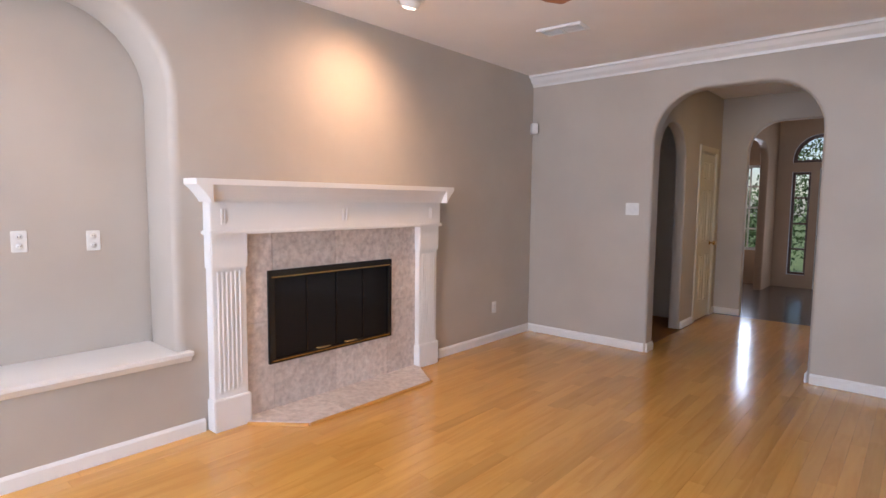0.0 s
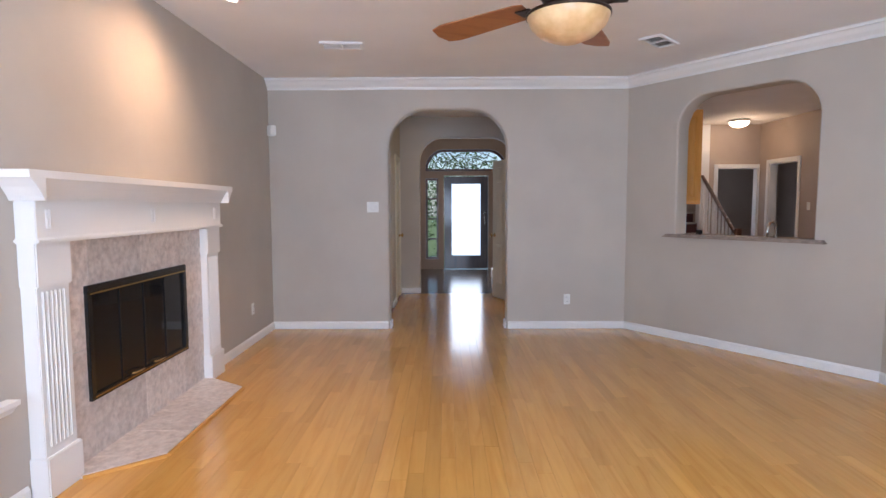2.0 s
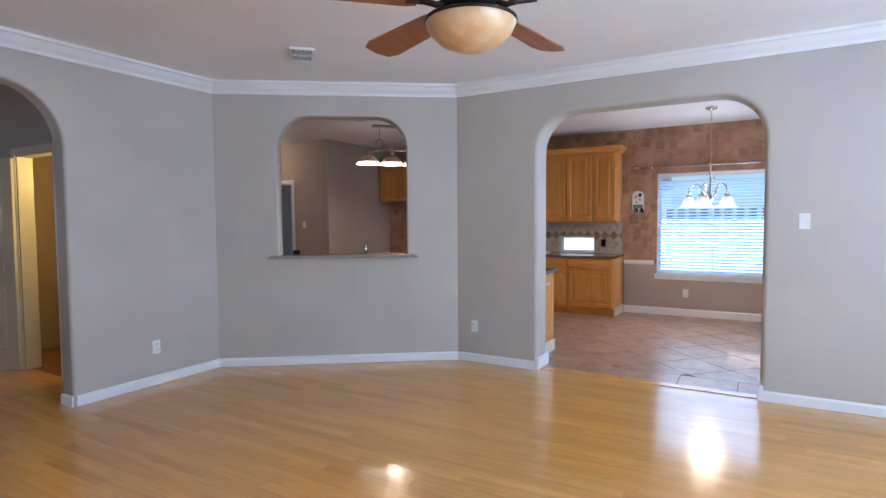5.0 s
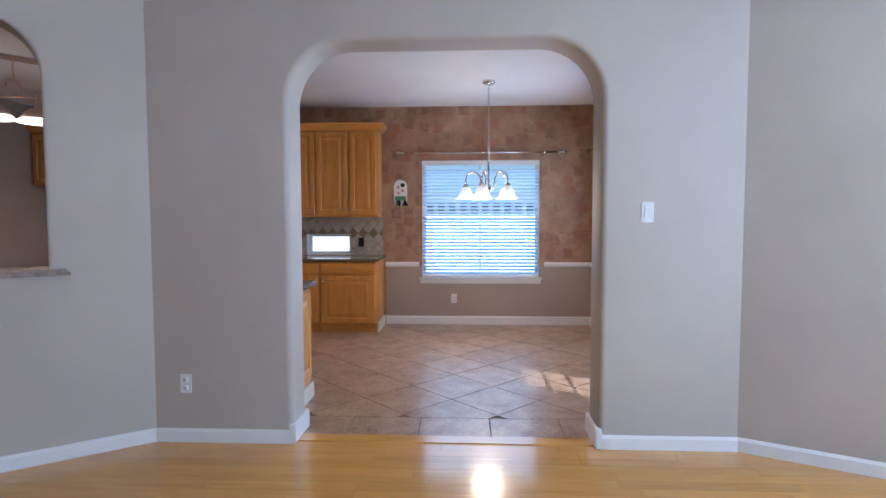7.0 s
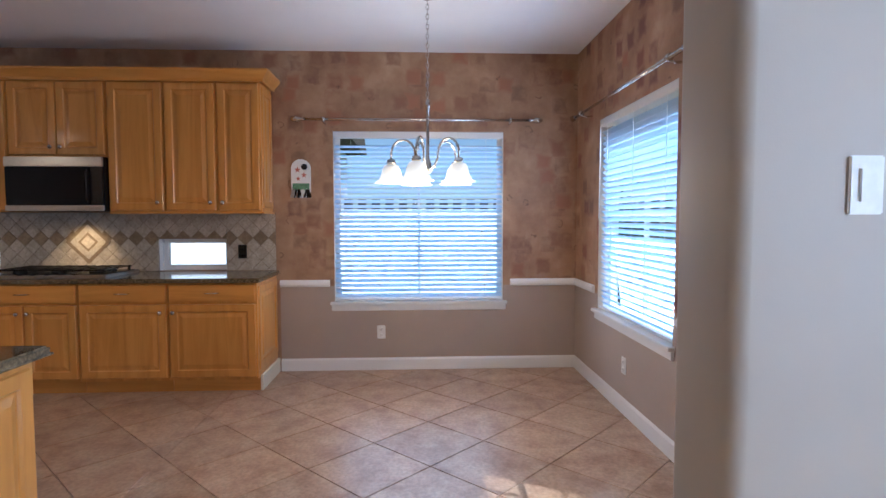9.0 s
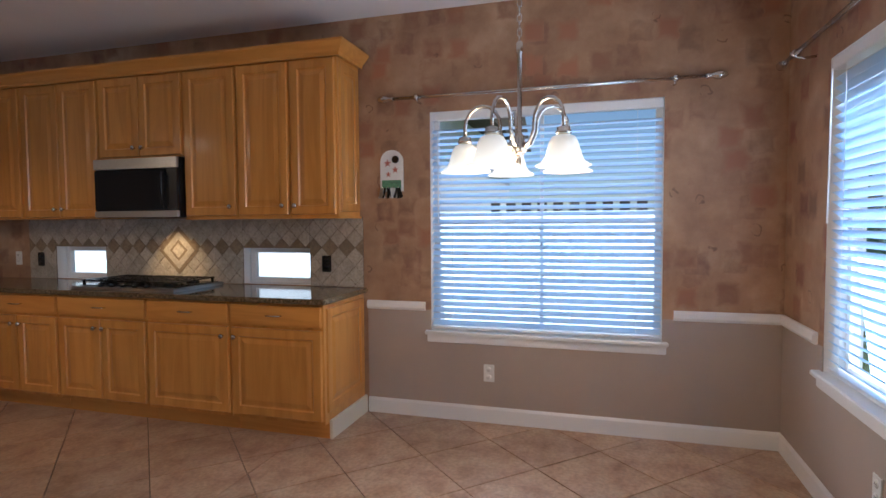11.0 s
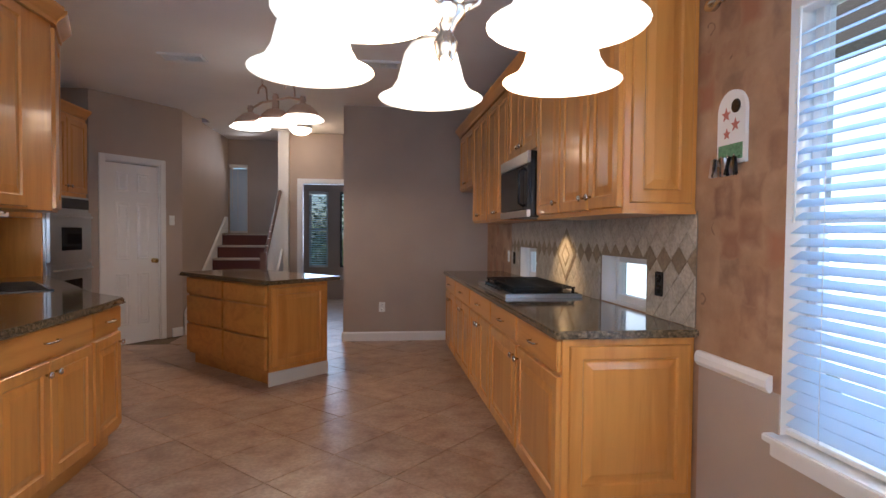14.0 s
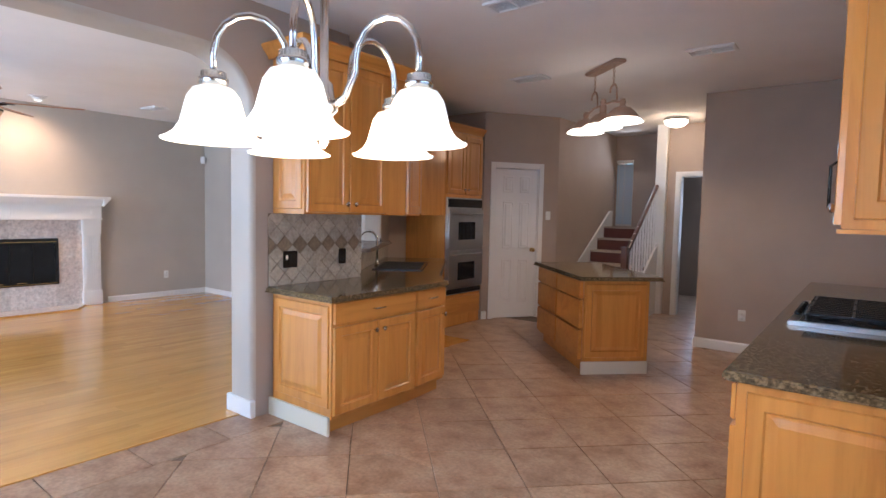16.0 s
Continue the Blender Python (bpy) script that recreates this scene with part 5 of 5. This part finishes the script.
for k in range(5):
    a = -6 + 72 * k
    mm = pose(0, 0, 2.335, 0, 0, a)
    arm = tube([(0.10, 0, 0.0), (0.15, 0, -0.012), (0.22, 0, 0.0)], 0.014, 8)
    box(arm, 0.19, -0.04, -0.004, 0.27, 0.04, 0.004, 0.002)
    part("blade_arm", arm, M_BRONZE, fan, "", mm)
    prof = [(0.22, -0.055), (0.26, -0.068), (0.72, -0.09), (0.79, -0.07), (0.81, 0.0), (0.79, 0.07), (0.72, 0.09), (0.26, 0.068), (0.22, 0.055)]
    part("blade", extrude(prof, 0.007), M_BLADE, fan, "", mm @ pose(0, 0, 0.006, 11, 0, 0))

# chandelier
ch = thing("chandelier", pose(4.548, 1.218, 0.0), "brushed nickel five-arm chandelier with lit bell glass shades", "chandelier")
part("canopy", lathe([(0.065, H - 0.001), (0.065, H - 0.022), (0.03, H - 0.04), (0.008, H - 0.045)], 24), M_NICKEL, ch)
for k in range(int((H - 0.04 - 2.07) / 0.03)):
    z = H - 0.06 - k * 0.03
    pts = [(0.009 * math.cos(a), 0, 0.019 * math.sin(a)) for a in [2 * math.pi * i / 10 for i in range(11)]]
    part("chain_link", tube(pts, 0.0025, 5), M_NICKEL, ch, "", pose(0, 0, z, 0, 0, 90 * (k % 2)))
part("stem", lathe([(0.004, 2.08), (0.014, 2.07), (0.014, 2.03), (0.010, 2.02), (0.010, 1.70), (0.02, 1.69), (0.024, 1.66), (0.03, 1.65), (0.032, 1.63), (0.018, 1.615), (0.012, 1.60), (0.020, 1.585), (0.014, 1.56), (0.002, 1.545)], 20), M_NICKEL, ch)
SHADE = finish(lathe([(0.026, 0.0), (0.042, -0.006), (0.054, -0.024), (0.061, -0.05), (0.068, -0.078), (0.080, -0.098), (0.097, -0.110), (0.106, -0.114), (0.103, -0.117), (0.094, -0.113), (0.077, -0.101), (0.065, -0.080), (0.058, -0.05), (0.051, -0.026), (0.028, -0.008)], 28), "shade", M_SHADE)
SOCKET = finish(lathe([(0.010, 0.035), (0.026, 0.03), (0.026, 0.018), (0.030, 0.016), (0.030, 0.006), (0.026, 0.004), (0.027, -0.006)], 18), "socket", M_NICKEL)
ARM = finish(tube([(0.02, 0, 1.64), (0.055, 0, 1.66), (0.080, 0, 1.71)] + [(0.156 - 0.076 * math.cos(a), 0, 1.735 + 0.088 * math.sin(a)) for a in [math.pi * i / 8 for i in range(0, 9)]] + [(0.232, 0, 1.69)], 0.0075, 10), "arm", M_NICKEL)
for k in range(5):
    mm = pose(0, 0, 0, 0, 0, 18 + 72 * k)
    arm = part("arm", ARM, None, ch, "", mm)
    part("socket", SOCKET, None, arm, "", pose(0.232, 0, 1.665))
    part("shade", SHADE, None, arm, "lit white bell glass shade", pose(0.232, 0, 1.665))

# island pendant
pd = thing("pendant_lamp", Matrix.Translation((3.60, 5.20, 0)) @ pose(0, 0, 0, 0, 0, 140), "warm pewter three-light island pendant with metal-capped lit shades", "pendant lamp")
part("canopy", boxed(-0.28, -0.06, H - 0.03, 0.28, 0.06, H - 0.001, 0.012), M_PEWTER, pd)
for s in (-1, 1):
    for k in range(6):
        pts = [(0.009 * math.cos(a), 0, 0.018 * math.sin(a)) for a in [2 * math.pi * i / 8 for i in range(9)]]
        part("chain_link", tube(pts, 0.0025, 5), M_PEWTER, pd, "", pose(s * 0.17, 0, H - 0.05 - k * 0.03, 0, 0, 90 * (k % 2)))
    part("hoop", tube([(s * 0.17 + 0.055 * math.cos(a), 0, 2.48 + 0.065 * math.sin(a)) for a in [math.pi * i / 8 for i in range(9)]] + [(s * 0.17 - 0.065, 0, 2.40)], 0.008, 8), M_PEWTER, pd)
part("crossbar", tube([(-0.33, 0, 2.36), (-0.17, 0, 2.40), (0.17, 0, 2.40), (0.33, 0, 2.36)], 0.010, 8), M_PEWTER, pd)
for x in (-0.33, 0.0, 0.33):
    z = 2.36 if x else 2.42
    st = part("socket", lathe([(0.02, z + 0.03), (0.028, z), (0.02, z - 0.02), (0.03, z - 0.03), (0.03, 2.32)], 16), M_PEWTER, pd, "", pose(x, 0, 0))
    part("cap", lathe([(0.03, 2.325), (0.07, 2.312), (0.115, 2.27), (0.148, 2.222), (0.145, 2.222), (0.11, 2.262), (0.06, 2.302)], 24), M_PEWTER, pd, "", pose(x, 0, 0))
    part("shade", lathe([(0.142, 2.223), (0.168, 2.203), (0.174, 2.198), (0.162, 2.193), (0.09, 2.213), (0.02, 2.238)], 24), M_LENS, pd, "lit glass rim", pose(x, 0, 0))

# ---- stairs ----
st = thing("staircase", pose(2.14, 7.42, 0), "staircase with dark red risers, pale treads and wooden rail", "staircase", kind="structure")
for k in range(7):
    part("tread", boxed(0.04, k * 0.255 - 0.02, k * 0.178 + 0.152, 0.955, k * 0.255 + 0.26, k * 0.178 + 0.178, 0.006), M_STEP, st)
    part("riser", boxed(0.04, k * 0.255, k * 0.178 + 0.001, 0.955, k * 0.255 + 0.02, k * 0.178 + 0.151), M_CARPET, st)
part("stringer", extrude([(-0.05, 0.0), (0.10, 0.0), (1.9, 1.26), (1.9, 1.50), (1.80, 1.50), (-0.05, 0.28)], 0.03, m=pose(0.005, 0, 0.001) @ Matrix(((0, 0, 1, 0), (1, 0, 0, 0), (0, 1, 0, 0), (0, 0, 0, 1)))), M_TRIM, st, "white skirt board")
part("stringer", extrude([(-0.05, 0.0), (1.19, 0.0), (1.19, 1.02), (-0.05, 0.15)], 0.03, m=pose(0.957, 0, 0.001) @ Matrix(((0, 0, 1, 0), (1, 0, 0, 0), (0, 1, 0, 0), (0, 0, 0, 1)))), M_TRIM, st)
part("newel_post", boxed(0.90, -0.06, 0.0, 0.98, 0.02, 1.02, 0.008), M_DARKWOOD, st)
part("handrail", tube([(0.94, -0.02, 0.92), (0.94, 0.10, 0.98), (0.94, 1.19, 1.86)], 0.028, 10), M_DARKWOOD, st)
for k in range(10):
    y = 0.09 + k * 0.115
    part("baluster", boxed(0.927, y - 0.013, 0.178 * (1 + int(y / 0.255)), 0.953, y + 0.013, 0.94 + y * 0.785, 0.003), M_TRIM, st)
solid("column", boxed(3.05, 8.62, 0.0, 3.198, 8.77, H - 0.001, 0.006), M_TRIM, "square white post at the foot of the stairs", "column", "structure")
# foyer stair foot
fs = thing("staircase", pose(-0.42, 8.75, 0), "foyer staircase foot with dark newel posts and rail", "staircase", kind="structure")
for k in range(5):
    part("step", boxed(0.0 + k * 0.26, 0.0, 0.0 if k == 0 else k * 0.178 - 0.02, 1.9, 1.0, (k + 1) * 0.178, 0.006), M_TRIM, fs)
for x, z in ((0.05, 0.0), (0.40, 0.178)):
    part("newel_post", lathe([(0.045, z + 0.17), (0.045, z + 0.40), (0.03, z + 0.44), (0.04, z + 0.55), (0.028, z + 0.80), (0.045, z + 0.95), (0.045, z + 1.12), (0.02, z + 1.2)], 14), M_DARKWOOD, fs, "", pose(x, 0.06, 0))
part("handrail", tube([(0.05, 0.06, 1.12), (0.40, 0.06, 1.26), (1.3, 0.06, 1.85)], 0.028, 10), M_DARKWOOD, fs)
for k in range(6):
    part("baluster", boxed(0.12 + k * 0.13, 0.048, 0.3 + k * 0.08, 0.144 + k * 0.13, 0.072, 1.13 + k * 0.09, 0.003), M_TRIM, fs)
# powder room vanity and lamp
vn = thing("vanity_cabinet", pose(0.25, 5.42, 0), "dark wood powder room vanity with pale top", "vanity")
part("body", boxed(0, 0, 0, 0.5, 0.75, 0.78, 0.004), M_DARKWOOD, vn)
part("top", boxed(-0.02, -0.02, 0.781, 0.5, 0.77, 0.82, 0.005), M_TRIM, vn)
vl = thing("wall_lamp", pose(0.66, 6.1, 1.95), "lit amber powder room wall lamp", "wall lamp")
part("plate", boxed(0.05, -0.06, -0.05, 0.089, 0.06, 0.05, 0.004), M_NICKEL, vl)
part("shade", lathe([(0.04, 0.03), (0.07, -0.08), (0.065, -0.08), (0.035, 0.028)], 18), glow("lit_amber_glass", (1.0, 0.55, 0.12), 5.0), vl)

# ---- outdoors ----
for k in range(46):
    pk = finish(boxed(-0.07, -0.01, 0, 0.07, 0.01, 1.8), "board", M_FENCE) if k == 0 else pk
    if k == 0:
        fence = thing("fence", pose(0, 0, -0.15), "weathered cedar board fence round the yard", "fence", kind="structure")
    part("board", pk, None, fence, "", pose(10.5, -8 + k * 0.15 * 1.55, 0, 0, 0, 90))


# assumed house: its pale wall bounces sun to brighten the small windows
nh = thing("neighbour_house", pose(9.2, 3.2, -0.15), "assumed pale house, put beyond the kitchen windows to whiten the view", "house")
part("wall", boxed(0, 0, 0, 7, 22, 3.2), paint("pale_stucco", (0.80, 0.78, 0.74), 0.8, 0.06, 60, 0.4), nh)
part("roof", extrude([(-0.5, 0), (7.5, 0), (3.5, 2.4)], 23, m=pose(0, 22.5, 3.2, 90, 0, 0)), M_BARK, nh)
for yy in (4.0, 10.0, 16.0):
    wd = part("window", boxed(-0.03, yy, 1.0, 0.0, yy + 1.2, 2.3, 0.005), M_TRIM, nh)
    part("pane", boxed(-0.035, yy + 0.08, 1.08, -0.031, yy + 1.12, 2.22), M_SMOKE, wd)


# glowing sheet added outside so that the small kitchen windows look white
m_backdrop_glow = glow("backdrop_glow", (0.88, 0.95, 1.0), 1.7)
solid("backdrop", boxed(9.02, 3.3, -0.1, 9.06, 26.0, 3.0), m_backdrop_glow, "plain glowing sheet added beyond the side windows in place of daylight", "backdrop", "structure")


def shrub(x, y, r, seed, h=1.0):
    rnd = random.Random(seed)
    root = thing("shrub", pose(x, y, -0.15), "leafy green shrub in the yard", "shrub", "garden shrubs")
    part("stem", tube([(0, 0, 0), (0.03, 0.02, h * r * 0.9)], 0.03, 6), M_BARK, root)
    vs, fs_ = [], []
    for k in range(2200):
        v = Vector((rnd.gauss(0, 1), rnd.gauss(0, 1), rnd.gauss(0, 1))).normalized() * r * rnd.uniform(0.45, 1.0) * (0.8 + 0.3 * math.sin(5 * rnd.random()))
        v.z = v.z * h + r * h
        a, b = Vector((rnd.gauss(0, 1), rnd.gauss(0, 1), rnd.gauss(0, 1))).normalized() * 0.055, Vector((rnd.gauss(0, 1), rnd.gauss(0, 1), rnd.gauss(0, 1))).normalized() * 0.03
        i = len(vs)
        vs += [v - a, v + b, v + a, v - b]
        fs_.append((i, i + 1, i + 2, i + 3))
    me = bpy.data.meshes.new("crown")
    me.from_pydata(vs, [], fs_)
    me.materials.append(M_LEAF)
    part("crown", me, None, root)


for k, (x, y, r, h) in enumerate(((8.6, 1.0, 0.9, 0.8), (8.9, 0.0, 0.8, 0.9), (8.3, -1.0, 1.0, 1.1), (5.5, -5.0, 1.1, 1.2), (3.6, -5.4, 0.9, 1.3), (-2.6, 13.6, 1.0, 1.2), (-0.6, 15.5, 1.4, 1.5), (0.4, 13.2, 0.7, 1.3), (3.4, 13.2, 0.8, 1.3), (4.1, 14.0, 1.2, 1.6), (-1.9, 14.5, 1.2, 2.0))):
    shrub(x, y, r, k, h)
# ---- pieces: floor planks, floor tiles, backsplash tiles ----
def clip(poly, x0, y0, x1, y1):
    for axis, lim, keep in ((0, x0, 1), (0, x1, -1), (1, y0, 1), (1, y1, -1)):
        out = []
        for i in range(len(poly)):
            a, b = poly[i - 1], poly[i]
            ia, ib = (a[axis] - lim) * keep >= 0, (b[axis] - lim) * keep >= 0
            if ia != ib:
                s = (lim - a[axis]) / (b[axis] - a[axis])
                out.append((a[0] + s * (b[0] - a[0]), a[1] + s * (b[1] - a[1])))
            if ib:
                out.append(b)
        poly = out
        if not poly:
            return []
    return poly


def area(poly):
    return abs(sum(poly[i - 1][0] * poly[i][1] - poly[i][0] * poly[i - 1][1] for i in range(len(poly)))) / 2


rnd = random.Random(5)
plank_mesh = finish(boxed(0, 0, -0.011, 1, 1, 0), "plank", M_FLOOR)
PW = 0.083
vs, fs_ = [], []
count = 0
x = -3.22
while x < 2.10:
    y = -2.3 - rnd.uniform(0, 0.8)
    while y < 7.70:
        ln = rnd.uniform(0.45, 1.35)
        y0, y1 = max(y, -2.3), min(y + ln, 7.70)
        hall = -2.0 < x < -0.30
        if not hall:
            y1 = min(y1, 5.38)
        if y1 > y0 + 0.01:
            near = -1.9 < x < 1.9 and 0.6 < (y0 + y1) / 2 < 4.6 and count < 300
            a, b, c, e = x + 0.0004, y0 + 0.0005, min(x + PW, 2.10) - 0.0004, y1 - 0.0005
            dz = rnd.uniform(-0.0004, 0.0)
            if near:
                count += 1
                ob = part("plank", plank_mesh, None, floor, "", Matrix.LocRotScale((a, b, dz), None, (c - a, e - b, 1)))
            else:
                i = len(vs)
                vs += [(a, b, -0.011), (c, b, -0.011), (c, e, -0.011), (a, e, -0.011), (a, b, dz), (c, b, dz), (c, e, dz), (a, e, dz)]
                fs_ += [(i + 4, i + 5, i + 6, i + 7), (i, i + 1, i + 5, i + 4), (i + 1, i + 2, i + 6, i + 5), (i + 2, i + 3, i + 7, i + 6), (i + 3, i, i + 4, i + 7)]
        y += ln
    x += PW
me = bpy.data.meshes.new("planks")
me.from_pydata(vs, [], fs_)
me.materials.append(M_FLOOR_J)
tagged(part("planks", me, None, floor), kind="stuff")


def tile_piece(poly, gap, thick, mat, parent, m=None, name="tile"):
    cx, cy = sum(p[0] for p in poly) / len(poly), sum(p[1] for p in poly) / len(poly)
    inner = []
    for px_, py_ in poly:
        dx, dy = px_ - cx, py_ - cy
        r = max(math.hypot(dx, dy), 1e-6)
        k = max(0.0, (r - gap) / r)
        inner.append((cx + dx * k, cy + dy * k))
    top_ = [(cx + (a - cx) * 0.992, cy + (b - cy) * 0.992) for a, b in inner]
    n = len(inner)
    me = bpy.data.meshes.new(name)
    me.from_pydata([(a, b, 0) for a, b in inner] + [(a, b, thick * 0.85) for a, b in inner] + [(a, b, thick) for a, b in top_], [],
                   [tuple(range(2 * n, 3 * n))] + [(i, (i + 1) % n, n + (i + 1) % n, n + i) for i in range(n)] + [(n + i, n + (i + 1) % n, 2 * n + (i + 1) % n, 2 * n + i) for i in range(n)])
    me.materials.append(mat)
    return part(name, me, None, parent, "", m)


TS = 0.46
flat = Matrix.Translation((0, 0, -0.0095))
k = 0
y = -0.10
while y < 2.75:
    tile_piece([(2.205, y), (2.53, y), (2.53, y + TS), (2.205, y + TS)], 0.004, 0.009, M_TILE, floor_kitchen, flat)
    y += TS
c45 = math.sqrt(0.5)
for i in range(-22, 30):
    for j in range(-22, 30):
        u, v = i * TS + 0.08, j * TS + 0.20
        sq = [(3.0 + c45 * (a - b), 2.0 + c45 * (a + b)) for a, b in ((u, v), (u + TS, v), (u + TS, v + TS), (u, v + TS))]
        for zone in ((2.53, -0.10, 5.79, 2.70), (1.5, 2.70, 5.79, 6.81), (2.14, 6.81, 4.08, 8.70)):
            q = clip(sq, *zone)
            if len(q) > 2 and area(q) > 0.004:
                tile_piece(q, 0.004, 0.009, M_TILE, floor_kitchen, flat)
solid("floor_study", boxed(2.3, 8.71, -0.012, 5.8, 11.0, -0.002), M_TILE, "beige study floor", "floor", "structure")
solid("floor_kitchen_west", boxed(0.8, 3.4, -0.09, 2.1999, 7.40, -0.0112), M_GROUT, "kitchen floor bed by the ovens", "floor", "structure")


def splash(name, m, w, h, holes, label, edge=0.092, band=True):
    """Diagonal tiles on a wall: x along the wall, y up."""
    root = thing(name, m, label, "backsplash", kind="structure")
    rects = [(0, 0, w, h)]
    for x0, y0, x1, y1 in holes:
        nxt = []
        for a, b, c, e in rects:
            if x0 >= c or x1 <= a:
                nxt.append((a, b, c, e))
                continue
            if a < x0:
                nxt.append((a, b, x0, e))
            if x1 < c:
                nxt.append((x1, b, c, e))
            if y1 < e:
                nxt.append((max(a, x0), y1, min(c, x1), e))
            if y0 > b:
                nxt.append((max(a, x0), b, min(c, x1), y0))
        rects = nxt
    bm = bmesh.new()
    for a, b, c, e in rects:
        box(bm, a, b, 0.0005, c, e, 0.005)
    part("grout_bed", bm, M_GROUT, root)
    dg = edge * math.sqrt(2)
    nx, ny = int(w / dg * 2) + 3, int(h / dg * 2) + 3
    for i in range(-1, nx):
        for j in range(-1, ny):
            if (i + j) % 2:
                continue
            cx, cy = i * dg / 2, j * dg / 2 + 0.02
            sq = [(cx - dg / 2, cy), (cx, cy - dg / 2), (cx + dg / 2, cy), (cx, cy + dg / 2)]
            dark = j == 4 and band
            for r in rects:
                q = clip(sq, *r)
                if len(q) > 2 and area(q) > 0.0003:
                    tile_piece(q, 0.003, 0.011, M_SPLASH_D if dark else M_SPLASH, root)
    return root


upm = Matrix(((0, 0, -1, 5.798), (-1, 0, 0, 5.62), (0, 1, 0, CT + 0.001), (0, 0, 0, 1)))
sp = splash("backsplash_east", upm, 3.12, 0.498, [(5.62 - 3.484, -0.1, 5.62 - 2.917, 0.273), (5.62 - 5.33, -0.1, 5.62 - 4.79, 0.273)], "diagonal travertine backsplash with brown diamonds and two small windows")
# framed diamond medallion above the cooktop
for s, z, mt in ((0.19, 0.0125, M_SPLASH_D), (0.15, 0.0145, M_SPLASH), (0.085, 0.0165, M_SPLASH_D), (0.06, 0.0185, M_SPLASH)):
    tile_piece([(1.56 - s, 0.25), (1.56, 0.25 - s), (1.56 + s, 0.25), (1.56, 0.25 + s)], 0.002, 0.003, mt, sp, Matrix.Translation((0, 0, z)), "medallion")
upm = Matrix(((0, 0, 1, 2.332), (1, 0, 0, 2.60), (0, 1, 0, CT + 0.001), (0, 0, 0, 1)))
splash("backsplash_arch", upm, 0.86, 0.498, [], "diagonal travertine backsplash under the wall cabinet")
uk = -U
o = K0 + NK * 0.001 + uk * 0.02 + Vector((0, 0, CT + 0.001))
upm = Matrix(((uk.x, 0, NK.x, o.x), (uk.y, 0, NK.y, o.y), (0, 1, 0, o.z), (0, 0, 0, 1)))
splash("backsplash_sink", upm, 1.95, 0.165, [], "low strip of travertine tile behind the sink", 0.092, False)
